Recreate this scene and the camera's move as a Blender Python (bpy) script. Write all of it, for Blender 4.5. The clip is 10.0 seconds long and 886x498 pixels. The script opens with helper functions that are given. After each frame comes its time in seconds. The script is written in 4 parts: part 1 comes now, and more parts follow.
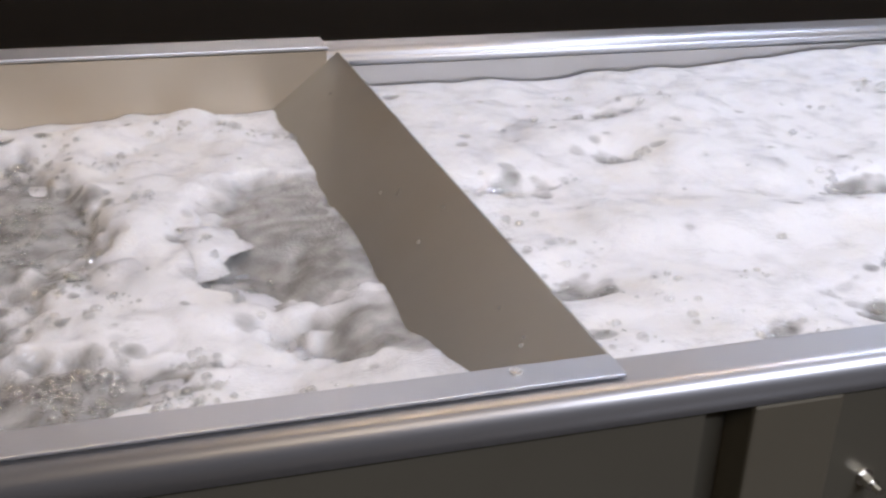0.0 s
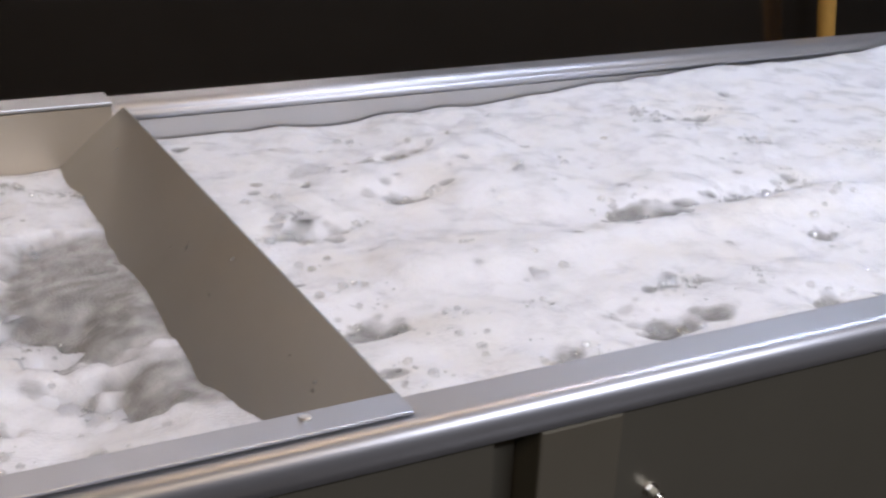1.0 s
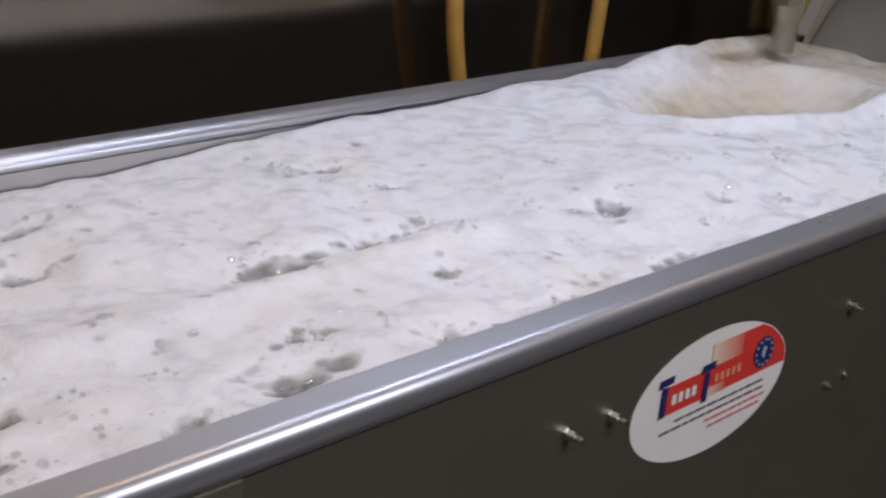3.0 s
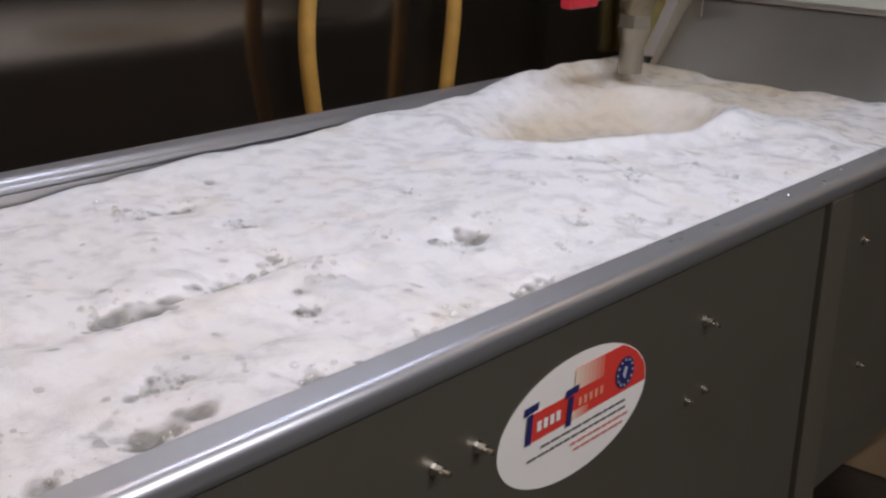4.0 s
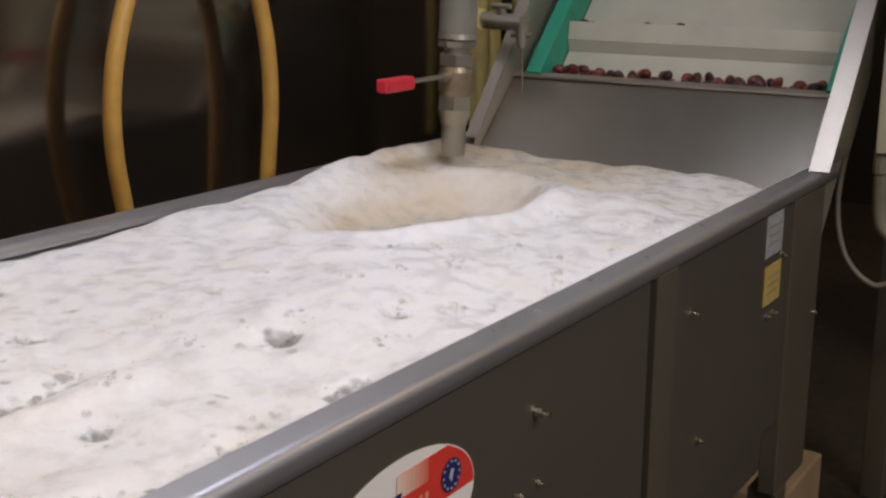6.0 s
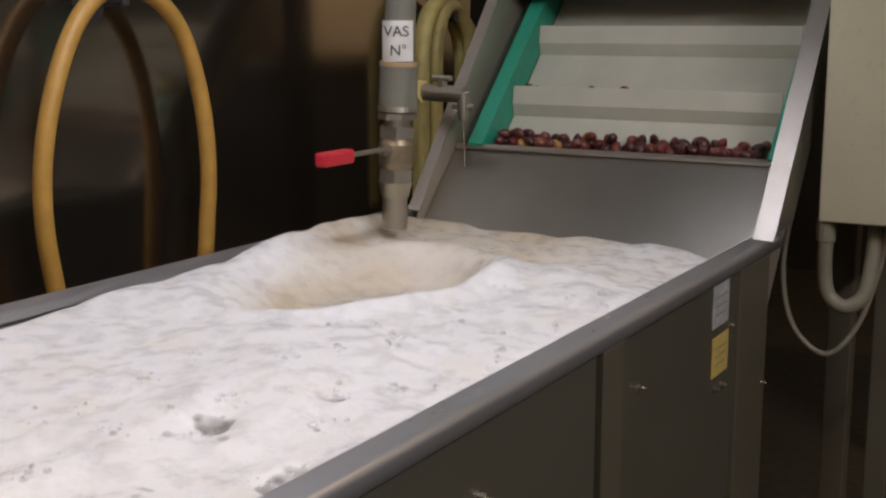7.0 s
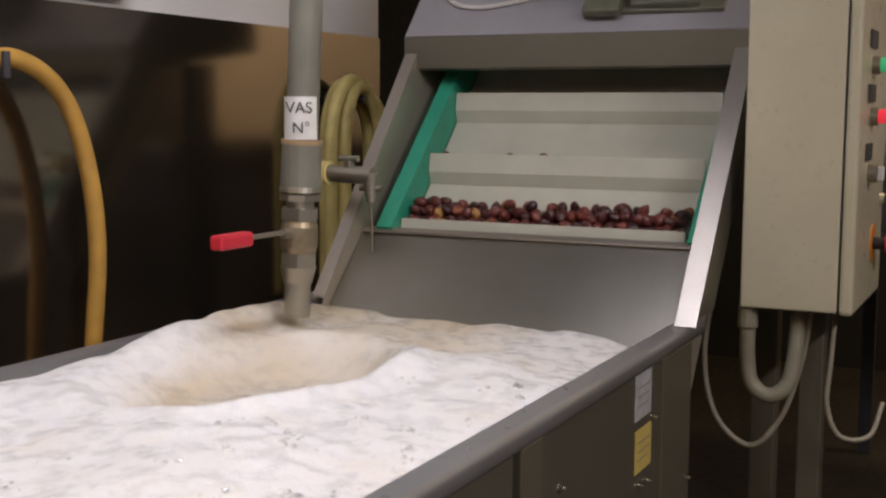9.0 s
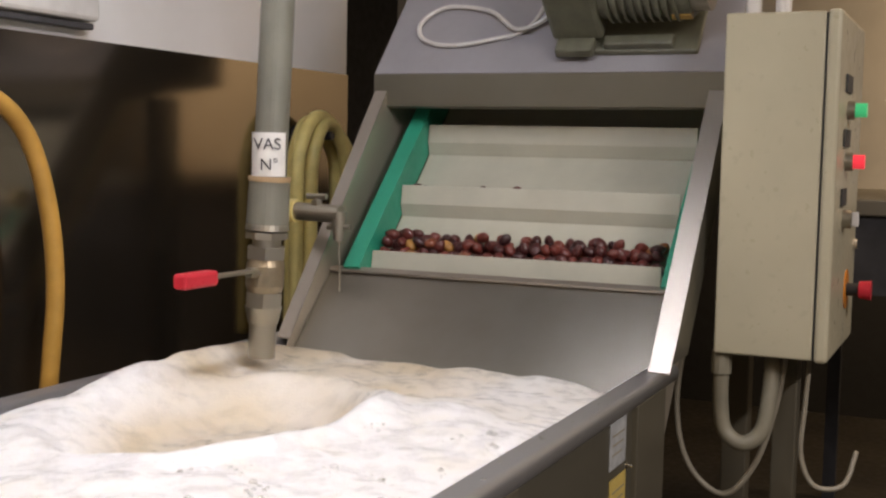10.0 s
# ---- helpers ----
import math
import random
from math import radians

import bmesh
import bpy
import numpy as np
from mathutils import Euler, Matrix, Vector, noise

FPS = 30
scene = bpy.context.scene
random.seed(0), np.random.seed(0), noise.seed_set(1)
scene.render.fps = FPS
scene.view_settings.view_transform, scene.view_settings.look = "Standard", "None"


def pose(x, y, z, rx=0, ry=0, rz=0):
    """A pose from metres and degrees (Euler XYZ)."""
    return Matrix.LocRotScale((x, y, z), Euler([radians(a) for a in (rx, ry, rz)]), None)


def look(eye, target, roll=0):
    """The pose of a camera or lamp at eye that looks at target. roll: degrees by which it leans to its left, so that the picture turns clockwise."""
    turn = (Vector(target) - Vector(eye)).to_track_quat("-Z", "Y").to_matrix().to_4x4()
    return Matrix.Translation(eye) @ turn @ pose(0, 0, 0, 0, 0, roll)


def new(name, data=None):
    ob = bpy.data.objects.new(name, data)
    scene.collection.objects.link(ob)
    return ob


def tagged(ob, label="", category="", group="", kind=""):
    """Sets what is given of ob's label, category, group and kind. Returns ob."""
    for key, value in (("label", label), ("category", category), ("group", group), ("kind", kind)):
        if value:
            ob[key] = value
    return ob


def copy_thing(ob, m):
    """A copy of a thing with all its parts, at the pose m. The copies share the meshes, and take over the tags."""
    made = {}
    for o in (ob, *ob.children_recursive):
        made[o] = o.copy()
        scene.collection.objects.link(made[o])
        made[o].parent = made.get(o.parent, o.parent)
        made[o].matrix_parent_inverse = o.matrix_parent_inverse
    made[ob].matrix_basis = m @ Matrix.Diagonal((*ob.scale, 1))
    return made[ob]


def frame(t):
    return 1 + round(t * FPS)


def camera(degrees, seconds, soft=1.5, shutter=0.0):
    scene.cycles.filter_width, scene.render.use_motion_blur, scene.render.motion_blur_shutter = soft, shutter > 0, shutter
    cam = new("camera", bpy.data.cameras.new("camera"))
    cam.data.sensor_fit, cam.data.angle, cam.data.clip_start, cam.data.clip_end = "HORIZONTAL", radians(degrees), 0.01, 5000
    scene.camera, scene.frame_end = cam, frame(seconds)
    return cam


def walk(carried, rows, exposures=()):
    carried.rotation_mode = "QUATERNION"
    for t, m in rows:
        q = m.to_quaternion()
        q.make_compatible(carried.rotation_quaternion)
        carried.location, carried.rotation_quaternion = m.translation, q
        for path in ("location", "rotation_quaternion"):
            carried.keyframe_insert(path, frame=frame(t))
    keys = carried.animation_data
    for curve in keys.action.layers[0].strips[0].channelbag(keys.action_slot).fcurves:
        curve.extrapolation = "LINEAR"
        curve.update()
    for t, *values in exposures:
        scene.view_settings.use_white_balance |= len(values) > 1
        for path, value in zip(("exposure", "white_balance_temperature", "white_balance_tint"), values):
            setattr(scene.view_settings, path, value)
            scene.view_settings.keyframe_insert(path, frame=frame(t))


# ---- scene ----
cam = camera(40.3, 10.0, soft=2.3, shutter=0.3)
PATH = [
    (0, (-0.364, -0.668, 1.429), (0.232, 1.043, 0.582), 2.9),
    (0.5, (-0.35, -0.68, 1.435), (0.384, 0.994, 0.623), 2.8),
    (1, (-0.34, -0.689, 1.438), (0.533, 0.937, 0.666), 2.8),
    (1.5, (-0.302, -0.711, 1.452), (0.656, 0.867, 0.68), 1.9),
    (2, (-0.285, -0.713, 1.441), (0.811, 0.79, 0.705), 1.6),
    (2.5, (-0.276, -0.718, 1.45), (0.904, 0.73, 0.735), 1.9),
    (3, (-0.273, -0.723, 1.443), (1.023, 0.646, 0.775), 2.3),
    (4.5, (-0.233, -0.721, 1.452), (1.265, 0.457, 0.845), 1.2),
    (5, (-0.206, -0.719, 1.446), (1.328, 0.429, 0.872), 1.0),
    (5.5, (-0.183, -0.714, 1.446), (1.398, 0.388, 0.911), 0.7),
    (6, (-0.15, -0.703, 1.438), (1.481, 0.347, 0.954), 0.3),
    (7.5, (-0.071, -0.675, 1.433), (1.647, 0.296, 1.109), -0.0),
    (8, (-0.034, -0.653, 1.422), (1.702, 0.295, 1.128), 0.2),
    (8.5, (0.0, -0.64, 1.414), (1.75, 0.29, 1.143), 0.2),
    (9, (0.032, -0.632, 1.41), (1.814, 0.247, 1.184), 0.3),
    (9.5, (0.053, -0.617, 1.407), (1.848, 0.243, 1.219), 0.6),
    (10, (0.073, -0.59, 1.411), (1.889, 0.233, 1.248), 1.2),
]
walk(cam, [(t, look(eye, target, roll)) for t, eye, target, roll in PATH],
     exposures=[(0, 0.32, 5850, 14), (1.5, 0.04, 5900, 15), (3, -0.12, 6000, 16), (5, -0.02, 6550, 15), (7.5, -0.02, 6750, 15), (8.5, 0.14, 6800, 16), (9, 0.20, 6900, 17), (10, 0.54, 7050, 15)])

# ---- light ----
world = bpy.data.worlds.new("room_air")
scene.world = world
world.use_nodes = True
world.node_tree.nodes["Background"].inputs[0].default_value = (0.55, 0.6, 0.7, 1)
world.node_tree.nodes["Background"].inputs[1].default_value = 0.02


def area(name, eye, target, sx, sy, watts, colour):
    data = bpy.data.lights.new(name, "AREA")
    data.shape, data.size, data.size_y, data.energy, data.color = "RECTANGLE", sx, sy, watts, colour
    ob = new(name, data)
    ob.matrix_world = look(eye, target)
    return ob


# overhead tubes out of view, placed from the highlights on the rims
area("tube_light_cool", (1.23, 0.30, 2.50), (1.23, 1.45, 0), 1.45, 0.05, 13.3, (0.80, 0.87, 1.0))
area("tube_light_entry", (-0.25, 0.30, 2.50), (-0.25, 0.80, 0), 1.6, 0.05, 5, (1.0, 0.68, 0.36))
# unseen fill lamps, added to brighten the front panels and warm the entry side
area("fill_light_hall", (0.60, -2.2, 2.80), (0.60, -1.6, 0), 1.7, 0.12, 62, (0.96, 0.94, 0.96))
area("fill_light_aisle", (-1.30, -1.50, 2.60), (-0.60, -0.40, 0), 1.2, 0.10, 5.5, (1.0, 0.72, 0.42))
# out of view; lights the end wall that the cladding mirrors
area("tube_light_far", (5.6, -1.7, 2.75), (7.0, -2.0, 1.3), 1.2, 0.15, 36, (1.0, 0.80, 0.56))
# unseen fill lamp, added to brighten and warm the conveyor
area("fill_light_conveyor", (3.3, -0.75, 2.75), (3.0, -0.2, 0), 1.1, 0.20, 6.5, (1.0, 0.78, 0.54))


# ---- materials ----
def nodes(name):
    m = bpy.data.materials.new(name)
    m.use_nodes = True
    nt = m.node_tree
    return m, nt, nt.nodes["Principled BSDF"]


def add(nt, kind, **inputs):
    n = nt.nodes.new(kind)
    for key, value in inputs.items():
        n.inputs[key.replace("_", " ")].default_value = value
    return n


def coords(nt, scale=(1, 1, 1), space="Object"):
    tc = nt.nodes.new("ShaderNodeTexCoord")
    mp = nt.nodes.new("ShaderNodeMapping")
    mp.inputs["Scale"].default_value = scale
    nt.links.new(tc.outputs[space], mp.inputs["Vector"])
    return mp.outputs["Vector"]


def noise_of(nt, vec, scale, detail=4.0, rough=0.55):
    n = add(nt, "ShaderNodeTexNoise", Scale=scale, Detail=detail, Roughness=rough)
    nt.links.new(vec, n.inputs["Vector"])
    return n.outputs["Fac"]


def ramp(nt, fac, stops):
    r = nt.nodes.new("ShaderNodeValToRGB")
    el = r.color_ramp.elements
    while len(el) < len(stops):
        el.new(0.5)
    for e, (p, c) in zip(el, stops):
        e.position, e.color = p, (*c, 1) if len(c) == 3 else c
    nt.links.new(fac, r.inputs["Fac"])
    return r.outputs["Color"]


def grey(v):
    return (v, v, v)


def mix(nt, fac, a, b):
    m = nt.nodes.new("ShaderNodeMix")
    m.data_type = "RGBA"
    for sock, v in ((m.inputs[0], fac), (m.inputs[6], a), (m.inputs[7], b)):
        if isinstance(v, (int, float)):
            sock.default_value = v
        elif isinstance(v, tuple):
            sock.default_value = (*v, 1)
        else:
            nt.links.new(v, sock)
    return m.outputs[2]


def bump(nt, bsdf, height, strength, distance):
    b = add(nt, "ShaderNodeBump", Strength=strength, Distance=distance)
    nt.links.new(height, b.inputs["Height"])
    nt.links.new(b.outputs["Normal"], bsdf.inputs["Normal"])


def steel(name, colour, rough, grain=(3, 90, 90), metal=1.0, stain=(0.75, 0.7, 0.62), depth=0.0004):
    m, nt, p = nodes(name)
    v = coords(nt)
    big = noise_of(nt, v, 5.0, 5)
    g = noise_of(nt, coords(nt, grain), 7.0, 3)
    spots = noise_of(nt, v, 60.0, 3)
    base = mix(nt, ramp(nt, big, [(0.35, grey(0)), (0.80, grey(0.30))]), colour, tuple(c * s for c, s in zip(colour, stain)))
    base = mix(nt, ramp(nt, spots, [(0.68, grey(0)), (0.80, grey(0.10))]), base, tuple(c * 0.6 for c in colour))
    nt.links.new(base, p.inputs["Base Color"])
    r = ramp(nt, g, [(0.25, grey(max(rough - 0.025, 0.04))), (0.75, grey(rough + 0.025))])
    nt.links.new(r, p.inputs["Roughness"])
    p.inputs["Metallic"].default_value = metal
    bump(nt, p, g, 0.02, depth)
    return m


def plain(name, colour, rough=0.5, metal=0.0, vary=0.15, scale=12.0, relief=0.05, wear=None):
    m, nt, p = nodes(name)
    v = coords(nt)
    n1, n2 = noise_of(nt, v, scale, 5), noise_of(nt, v, scale * 9, 3)
    dark = tuple(c * (1 - vary) for c in colour)
    light = tuple(min(c * (1 + vary), 1) for c in colour)
    base = mix(nt, ramp(nt, n1, [(0.3, grey(0)), (0.7, grey(1))]), dark, light)
    if wear:
        base = mix(nt, ramp(nt, n2, [(0.6, grey(0)), (0.72, grey(0.7))]), base, wear)
    nt.links.new(base, p.inputs["Base Color"])
    nt.links.new(ramp(nt, n2, [(0.3, grey(max(rough - 0.1, 0.05))), (0.7, grey(min(rough + 0.1, 1)))]), p.inputs["Roughness"])
    p.inputs["Metallic"].default_value = metal
    if relief:
        bump(nt, p, n2, relief, 0.002)
    return m


def glow(name, colour, strength):
    m, nt, p = nodes(name)
    p.inputs["Base Color"].default_value = (*colour, 1)
    p.inputs["Emission Color"].default_value = (*colour, 1)
    p.inputs["Emission Strength"].default_value = strength
    p.inputs["Roughness"].default_value = 0.3
    return m


def foam_material(name):
    """White foam over grey wash water; the mesh's cover value says how much foam lies there."""
    m, nt, p = nodes(name)
    geo = nt.nodes.new("ShaderNodeNewGeometry")
    w = geo.outputs["Position"]
    att = nt.nodes.new("ShaderNodeAttribute")
    att.attribute_name = "cover"
    big, mid, fine = noise_of(nt, w, 8.0, 2), noise_of(nt, w, 34.0, 1.5), noise_of(nt, w, 260.0, 2)
    white, cream, pale = (0.92, 0.92, 0.925), (0.86, 0.80, 0.68), (0.74, 0.74, 0.72)
    base = mix(nt, ramp(nt, mid, [(0.48, grey(0)), (0.74, grey(0.14))]), white, pale)
    speck = noise_of(nt, w, 110.0, 3)
    base = mix(nt, ramp(nt, speck, [(0.52, grey(0)), (0.74, grey(0.14))]), base, (0.70, 0.70, 0.68))
    base = mix(nt, ramp(nt, big, [(0.52, grey(0)), (0.74, grey(0.45))]), base, cream)
    # beige dirt, which also carries the shade painted into the crater
    dirt_shade = nt.nodes.new("ShaderNodeAttribute")
    dirt_shade.attribute_name = "dirt_shade"
    base = mix(nt, dirt_shade.outputs["Fac"], base, (0.64, 0.52, 0.33))
    wet = mix(nt, ramp(nt, mid, [(0.35, grey(0)), (0.7, grey(1))]), (0.30, 0.295, 0.28), (0.54, 0.535, 0.515))
    add_fine = nt.nodes.new("ShaderNodeMath")
    add_fine.operation = "MULTIPLY_ADD"
    add_fine.inputs[1].default_value, add_fine.inputs[2].default_value = 0.22, -0.11
    nt.links.new(mid, add_fine.inputs[0])
    total = nt.nodes.new("ShaderNodeMath")
    total.operation = "ADD"
    nt.links.new(att.outputs["Fac"], total.inputs[0])
    nt.links.new(add_fine.outputs[0], total.inputs[1])
    fac = ramp(nt, total.outputs[0], [(0.22, grey(0)), (0.62, grey(1))])
    nt.links.new(mix(nt, fac, wet, base), p.inputs["Base Color"])
    nt.links.new(ramp(nt, total.outputs[0], [(0.25, grey(0.08)), (0.70, grey(0.42))]), p.inputs["Roughness"])
    p.inputs["Subsurface Weight"].default_value = 0.80
    p.inputs["Subsurface Radius"].default_value = (0.016, 0.016, 0.015)
    p.inputs["Subsurface Scale"].default_value = 3.0
    vor = add(nt, "ShaderNodeTexVoronoi", Scale=330.0)
    nt.links.new(w, vor.inputs["Vector"])
    cells = ramp(nt, vor.outputs["Distance"], [(0.0, grey(1)), (0.45, grey(0.4)), (0.9, grey(0))])
    froth = add(nt, "ShaderNodeTexVoronoi", Scale=125.0)
    nt.links.new(w, froth.inputs["Vector"])
    heads = ramp(nt, froth.outputs["Distance"], [(0.0, grey(1)), (0.35, grey(0.85)), (0.9, grey(0))])
    where = ramp(nt, noise_of(nt, w, 15.0, 3), [(0.44, grey(0.10)), (0.64, grey(0.80))])
    bump(nt, p, mix(nt, where, mix(nt, 0.25, cells, fine), heads), 0.48, 0.0022)
    glint = add(nt, "ShaderNodeBump", Strength=0.9, Distance=0.003)
    nt.links.new(cells, glint.inputs["Height"])
    nt.links.new(glint.outputs["Normal"], p.inputs["Coat Normal"])
    patchy = noise_of(nt, w, 26.0, 3)
    nt.links.new(ramp(nt, patchy, [(0.46, grey(0.05)), (0.64, grey(0.8))]), p.inputs["Coat Weight"])
    p.inputs["Coat Roughness"].default_value = 0.10
    return m


def bubble_glass():
    """A soap film: clear, with a thin mirror gloss."""
    m, nt, p = nodes("bubble_film")
    clear = add(nt, "ShaderNodeBsdfTransparent", Color=(0.97, 0.97, 0.96, 1))
    gloss = add(nt, "ShaderNodeBsdfGlossy", Color=(0.95, 0.96, 0.97, 1), Roughness=0.07)
    both = nt.nodes.new("ShaderNodeMixShader")
    both.inputs[0].default_value = 0.30
    nt.links.new(clear.outputs[0], both.inputs[1])
    nt.links.new(gloss.outputs[0], both.inputs[2])
    nt.links.new(both.outputs[0], nt.nodes["Material Output"].inputs["Surface"])
    nt.nodes.remove(p)
    return m


STEEL_RIM = steel("brushed_rim_steel", (0.60, 0.61, 0.64), 0.40, (4, 260, 260), 0.84, (0.8, 0.76, 0.68), 0.0002)
# besides stains, the tan tint puts warm lamp light into the colour
STEEL_WALL = steel("tank_wall_steel", (0.58, 0.52, 0.42), 0.42, (2, 120, 160), 0.68, (0.72, 0.62, 0.46))
STEEL_LINER = steel("tank_liner_steel", (0.56, 0.55, 0.54), 0.40, (2, 120, 160), 0.75, (0.78, 0.74, 0.68))
STEEL_PLATE = steel("partition_steel", (0.53, 0.525, 0.49), 0.36, (120, 5, 120), 0.72, (0.62, 0.57, 0.48))
# front steels darker than the rim, their weaker light put into the colour
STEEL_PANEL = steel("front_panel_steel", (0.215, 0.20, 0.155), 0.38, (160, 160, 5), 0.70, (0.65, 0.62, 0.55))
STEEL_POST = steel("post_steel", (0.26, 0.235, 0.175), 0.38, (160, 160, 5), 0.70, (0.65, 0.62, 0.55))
STEEL_FRAME = steel("conveyor_frame_steel", (0.44, 0.40, 0.35), 0.36, (6, 60, 6), 0.80)
STEEL_DARKWALL = steel("dark_wall_cladding", (0.23, 0.20, 0.165), 0.13, (1.5, 8, 120), 0.95, (0.8, 0.75, 0.7))
HOOD_LIT_TOP = plain("hood_lit_top", (0.37, 0.36, 0.38), 0.4, 0.3, 0.06, 6, 0.03)
STEEL_APRON = steel("apron_steel", (0.33, 0.305, 0.265), 0.30, (90, 4, 90), 0.92, (0.50, 0.42, 0.32))
STEEL_FITTING = steel("galvanised_fitting", (0.43, 0.405, 0.34), 0.40, (30, 30, 30), 0.9, (0.6, 0.52, 0.38))
BOLT_STEEL = steel("bolt_steel", (0.75, 0.73, 0.68), 0.22, (40, 40, 40))
PIPE_GREY = plain("grey_painted_pipe", (0.22, 0.215, 0.175), 0.45, 0.2, 0.12, 8)
WHITE_WALL = plain("white_wall_paint", (0.78, 0.77, 0.76), 0.55, 0, 0.05, 3)
ROOM_WALL = plain("room_plaster", (0.60, 0.54, 0.44), 0.8, 0, 0.15, 2)
# near black so that the lit hall walls still mirror dark in the cladding
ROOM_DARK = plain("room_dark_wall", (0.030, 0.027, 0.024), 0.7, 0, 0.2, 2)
FLOOR_TILE = plain("worn_floor", (0.048, 0.040, 0.030), 0.4, 0, 0.25, 3, 0.1)
CEILING_PAINT = plain("ceiling_paint", (0.45, 0.45, 0.45), 0.8)
HOSE_YELLOW = plain("amber_hose_rubber", (0.54, 0.30, 0.065), 0.38, 0, 0.14, 18, 0.08)
HOSE_PALE = plain("pale_yellow_hose", (0.78, 0.65, 0.25), 0.42, 0, 0.14, 18, 0.08)
RED_GRIP = plain("red_plastic_grip", (0.62, 0.03, 0.05), 0.35, 0, 0.1, 20)
GREEN_GUARD = plain("green_guard_plastic", (0.02, 0.30, 0.19), 0.38, 0, 0.12, 8)
BELT_CREAM = plain("cream_belt", (0.47, 0.46, 0.375), 0.45, 0, 0.07, 9, 0.06)
BOX_PAINT = plain("beige_enamel", (0.46, 0.42, 0.295), 0.36, 0, 0.07, 4, 0.03, (0.42, 0.38, 0.265))
BLACK_RUBBER = plain("black_rubber", (0.02, 0.02, 0.02), 0.5)
MOTOR_PAINT = plain("olive_motor_paint", (0.115, 0.115, 0.08), 0.45, 0, 0.2, 20)
CONDUIT_GREY = plain("grey_conduit", (0.22, 0.20, 0.145), 0.5)
CABLE_WHITE = plain("white_cable", (0.6, 0.58, 0.55), 0.45)
CABLE_GREY = plain("grey_cable", (0.28, 0.25, 0.19), 0.5)
STICKER_WHITE = plain("sticker_vinyl", (0.87, 0.84, 0.77), 0.4, 0, 0.03, 6, 0)
STICKER_RED = plain("sticker_red", (0.68, 0.05, 0.035), 0.4, 0, 0.08, 10, 0)
STICKER_FADE = plain("sticker_orange", (0.80, 0.33, 0.20), 0.4, 0, 0.1, 10, 0)
STICKER_BLUE = plain("sticker_blue", (0.02, 0.025, 0.11), 0.4, 0, 0.1, 10, 0)
LABEL_FADED = plain("faded_label", (0.40, 0.41, 0.41), 0.35, 0, 0.25, 40, 0)
LABEL_YELLOW = plain("yellow_label", (0.58, 0.43, 0.12), 0.45, 0, 0.1, 20, 0)
LABEL_WHITE = plain("white_label", (0.75, 0.74, 0.70), 0.45, 0, 0.1, 20, 0)
INK = plain("label_ink", (0.05, 0.05, 0.05), 0.6, 0, 0.1, 20, 0)
INK_FADED = plain("faded_ink", (0.30, 0.26, 0.18), 0.6, 0, 0.1, 20, 0)
INK_GREY = plain("grey_ink", (0.16, 0.15, 0.15), 0.6, 0, 0.1, 20, 0)
INK_PALE = plain("pale_blue_ink", (0.42, 0.45, 0.52), 0.6, 0, 0.1, 20, 0)
INK_RED = plain("label_red_ink", (0.6, 0.22, 0.18), 0.6, 0, 0.1, 20, 0)
VALVE_BRONZE = plain("dull_bronze", (0.30, 0.245, 0.165), 0.42, 0.75, 0.2, 30)
BRASS = plain("brass", (0.55, 0.36, 0.12), 0.35, 0.9, 0.1, 20)
CARTON = plain("cardboard", (0.42, 0.29, 0.16), 0.8, 0, 0.12, 9)
BRIGHT_PATCH = plain("bright_patch", (0.78, 0.56, 0.34), 0.6, 0, 0.12, 9)
DARK_STUFF = plain("dark_machine_paint", (0.05, 0.05, 0.055), 0.5, 0, 0.3, 12)
BLUE_STUFF = plain("dark_blue_paint", (0.03, 0.05, 0.16), 0.5)
FOAM = foam_material("white_foam")
BUBBLE = bubble_glass()


def chestnut_material():
    m, nt, p = nodes("chestnut_skin")
    info = nt.nodes.new("ShaderNodeObjectInfo")
    v = coords(nt)
    shade = ramp(nt, info.outputs["Random"], [(0.0, (0.028, 0.010, 0.012)), (0.5, (0.095, 0.022, 0.020)), (0.88, (0.19, 0.040, 0.028)), (1.0, (0.42, 0.22, 0.06))])
    n = noise_of(nt, v, 60.0, 4)
    base = mix(nt, ramp(nt, n, [(0.45, grey(0)), (0.75, grey(0.6))]), shade, (0.05, 0.015, 0.012))
    nt.links.new(base, p.inputs["Base Color"])
    p.inputs["Roughness"].default_value = 0.32
    bump(nt, p, n, 0.1, 0.001)
    return m


CHESTNUT = chestnut_material()


# ---- mesh helpers ----
def empty(name, at=(0, 0, 0)):
    ob = new(name)
    ob.empty_display_size = 0.05
    ob.location = at
    return ob


def part(name, bm, material, parent=None, label="", smooth=False):
    me = bpy.data.meshes.new(name)
    bmesh.ops.recalc_face_normals(bm, faces=bm.faces)
    bm.to_mesh(me)
    bm.free()
    me.materials.append(material)
    if smooth:
        for poly in me.polygons:
            poly.use_smooth = True
    ob = new(name, me)
    if parent is not None:
        ob.parent = parent
        ob.matrix_parent_inverse = Matrix.Translation(parent.location).inverted() if parent.parent is None else Matrix()
    if label:
        tagged(ob, label)
    return ob


def thing(name, bm, material, label, category, group="", kind="", smooth=False):
    return tagged(part(name, bm, material, None, "", smooth), label, category, group, kind)


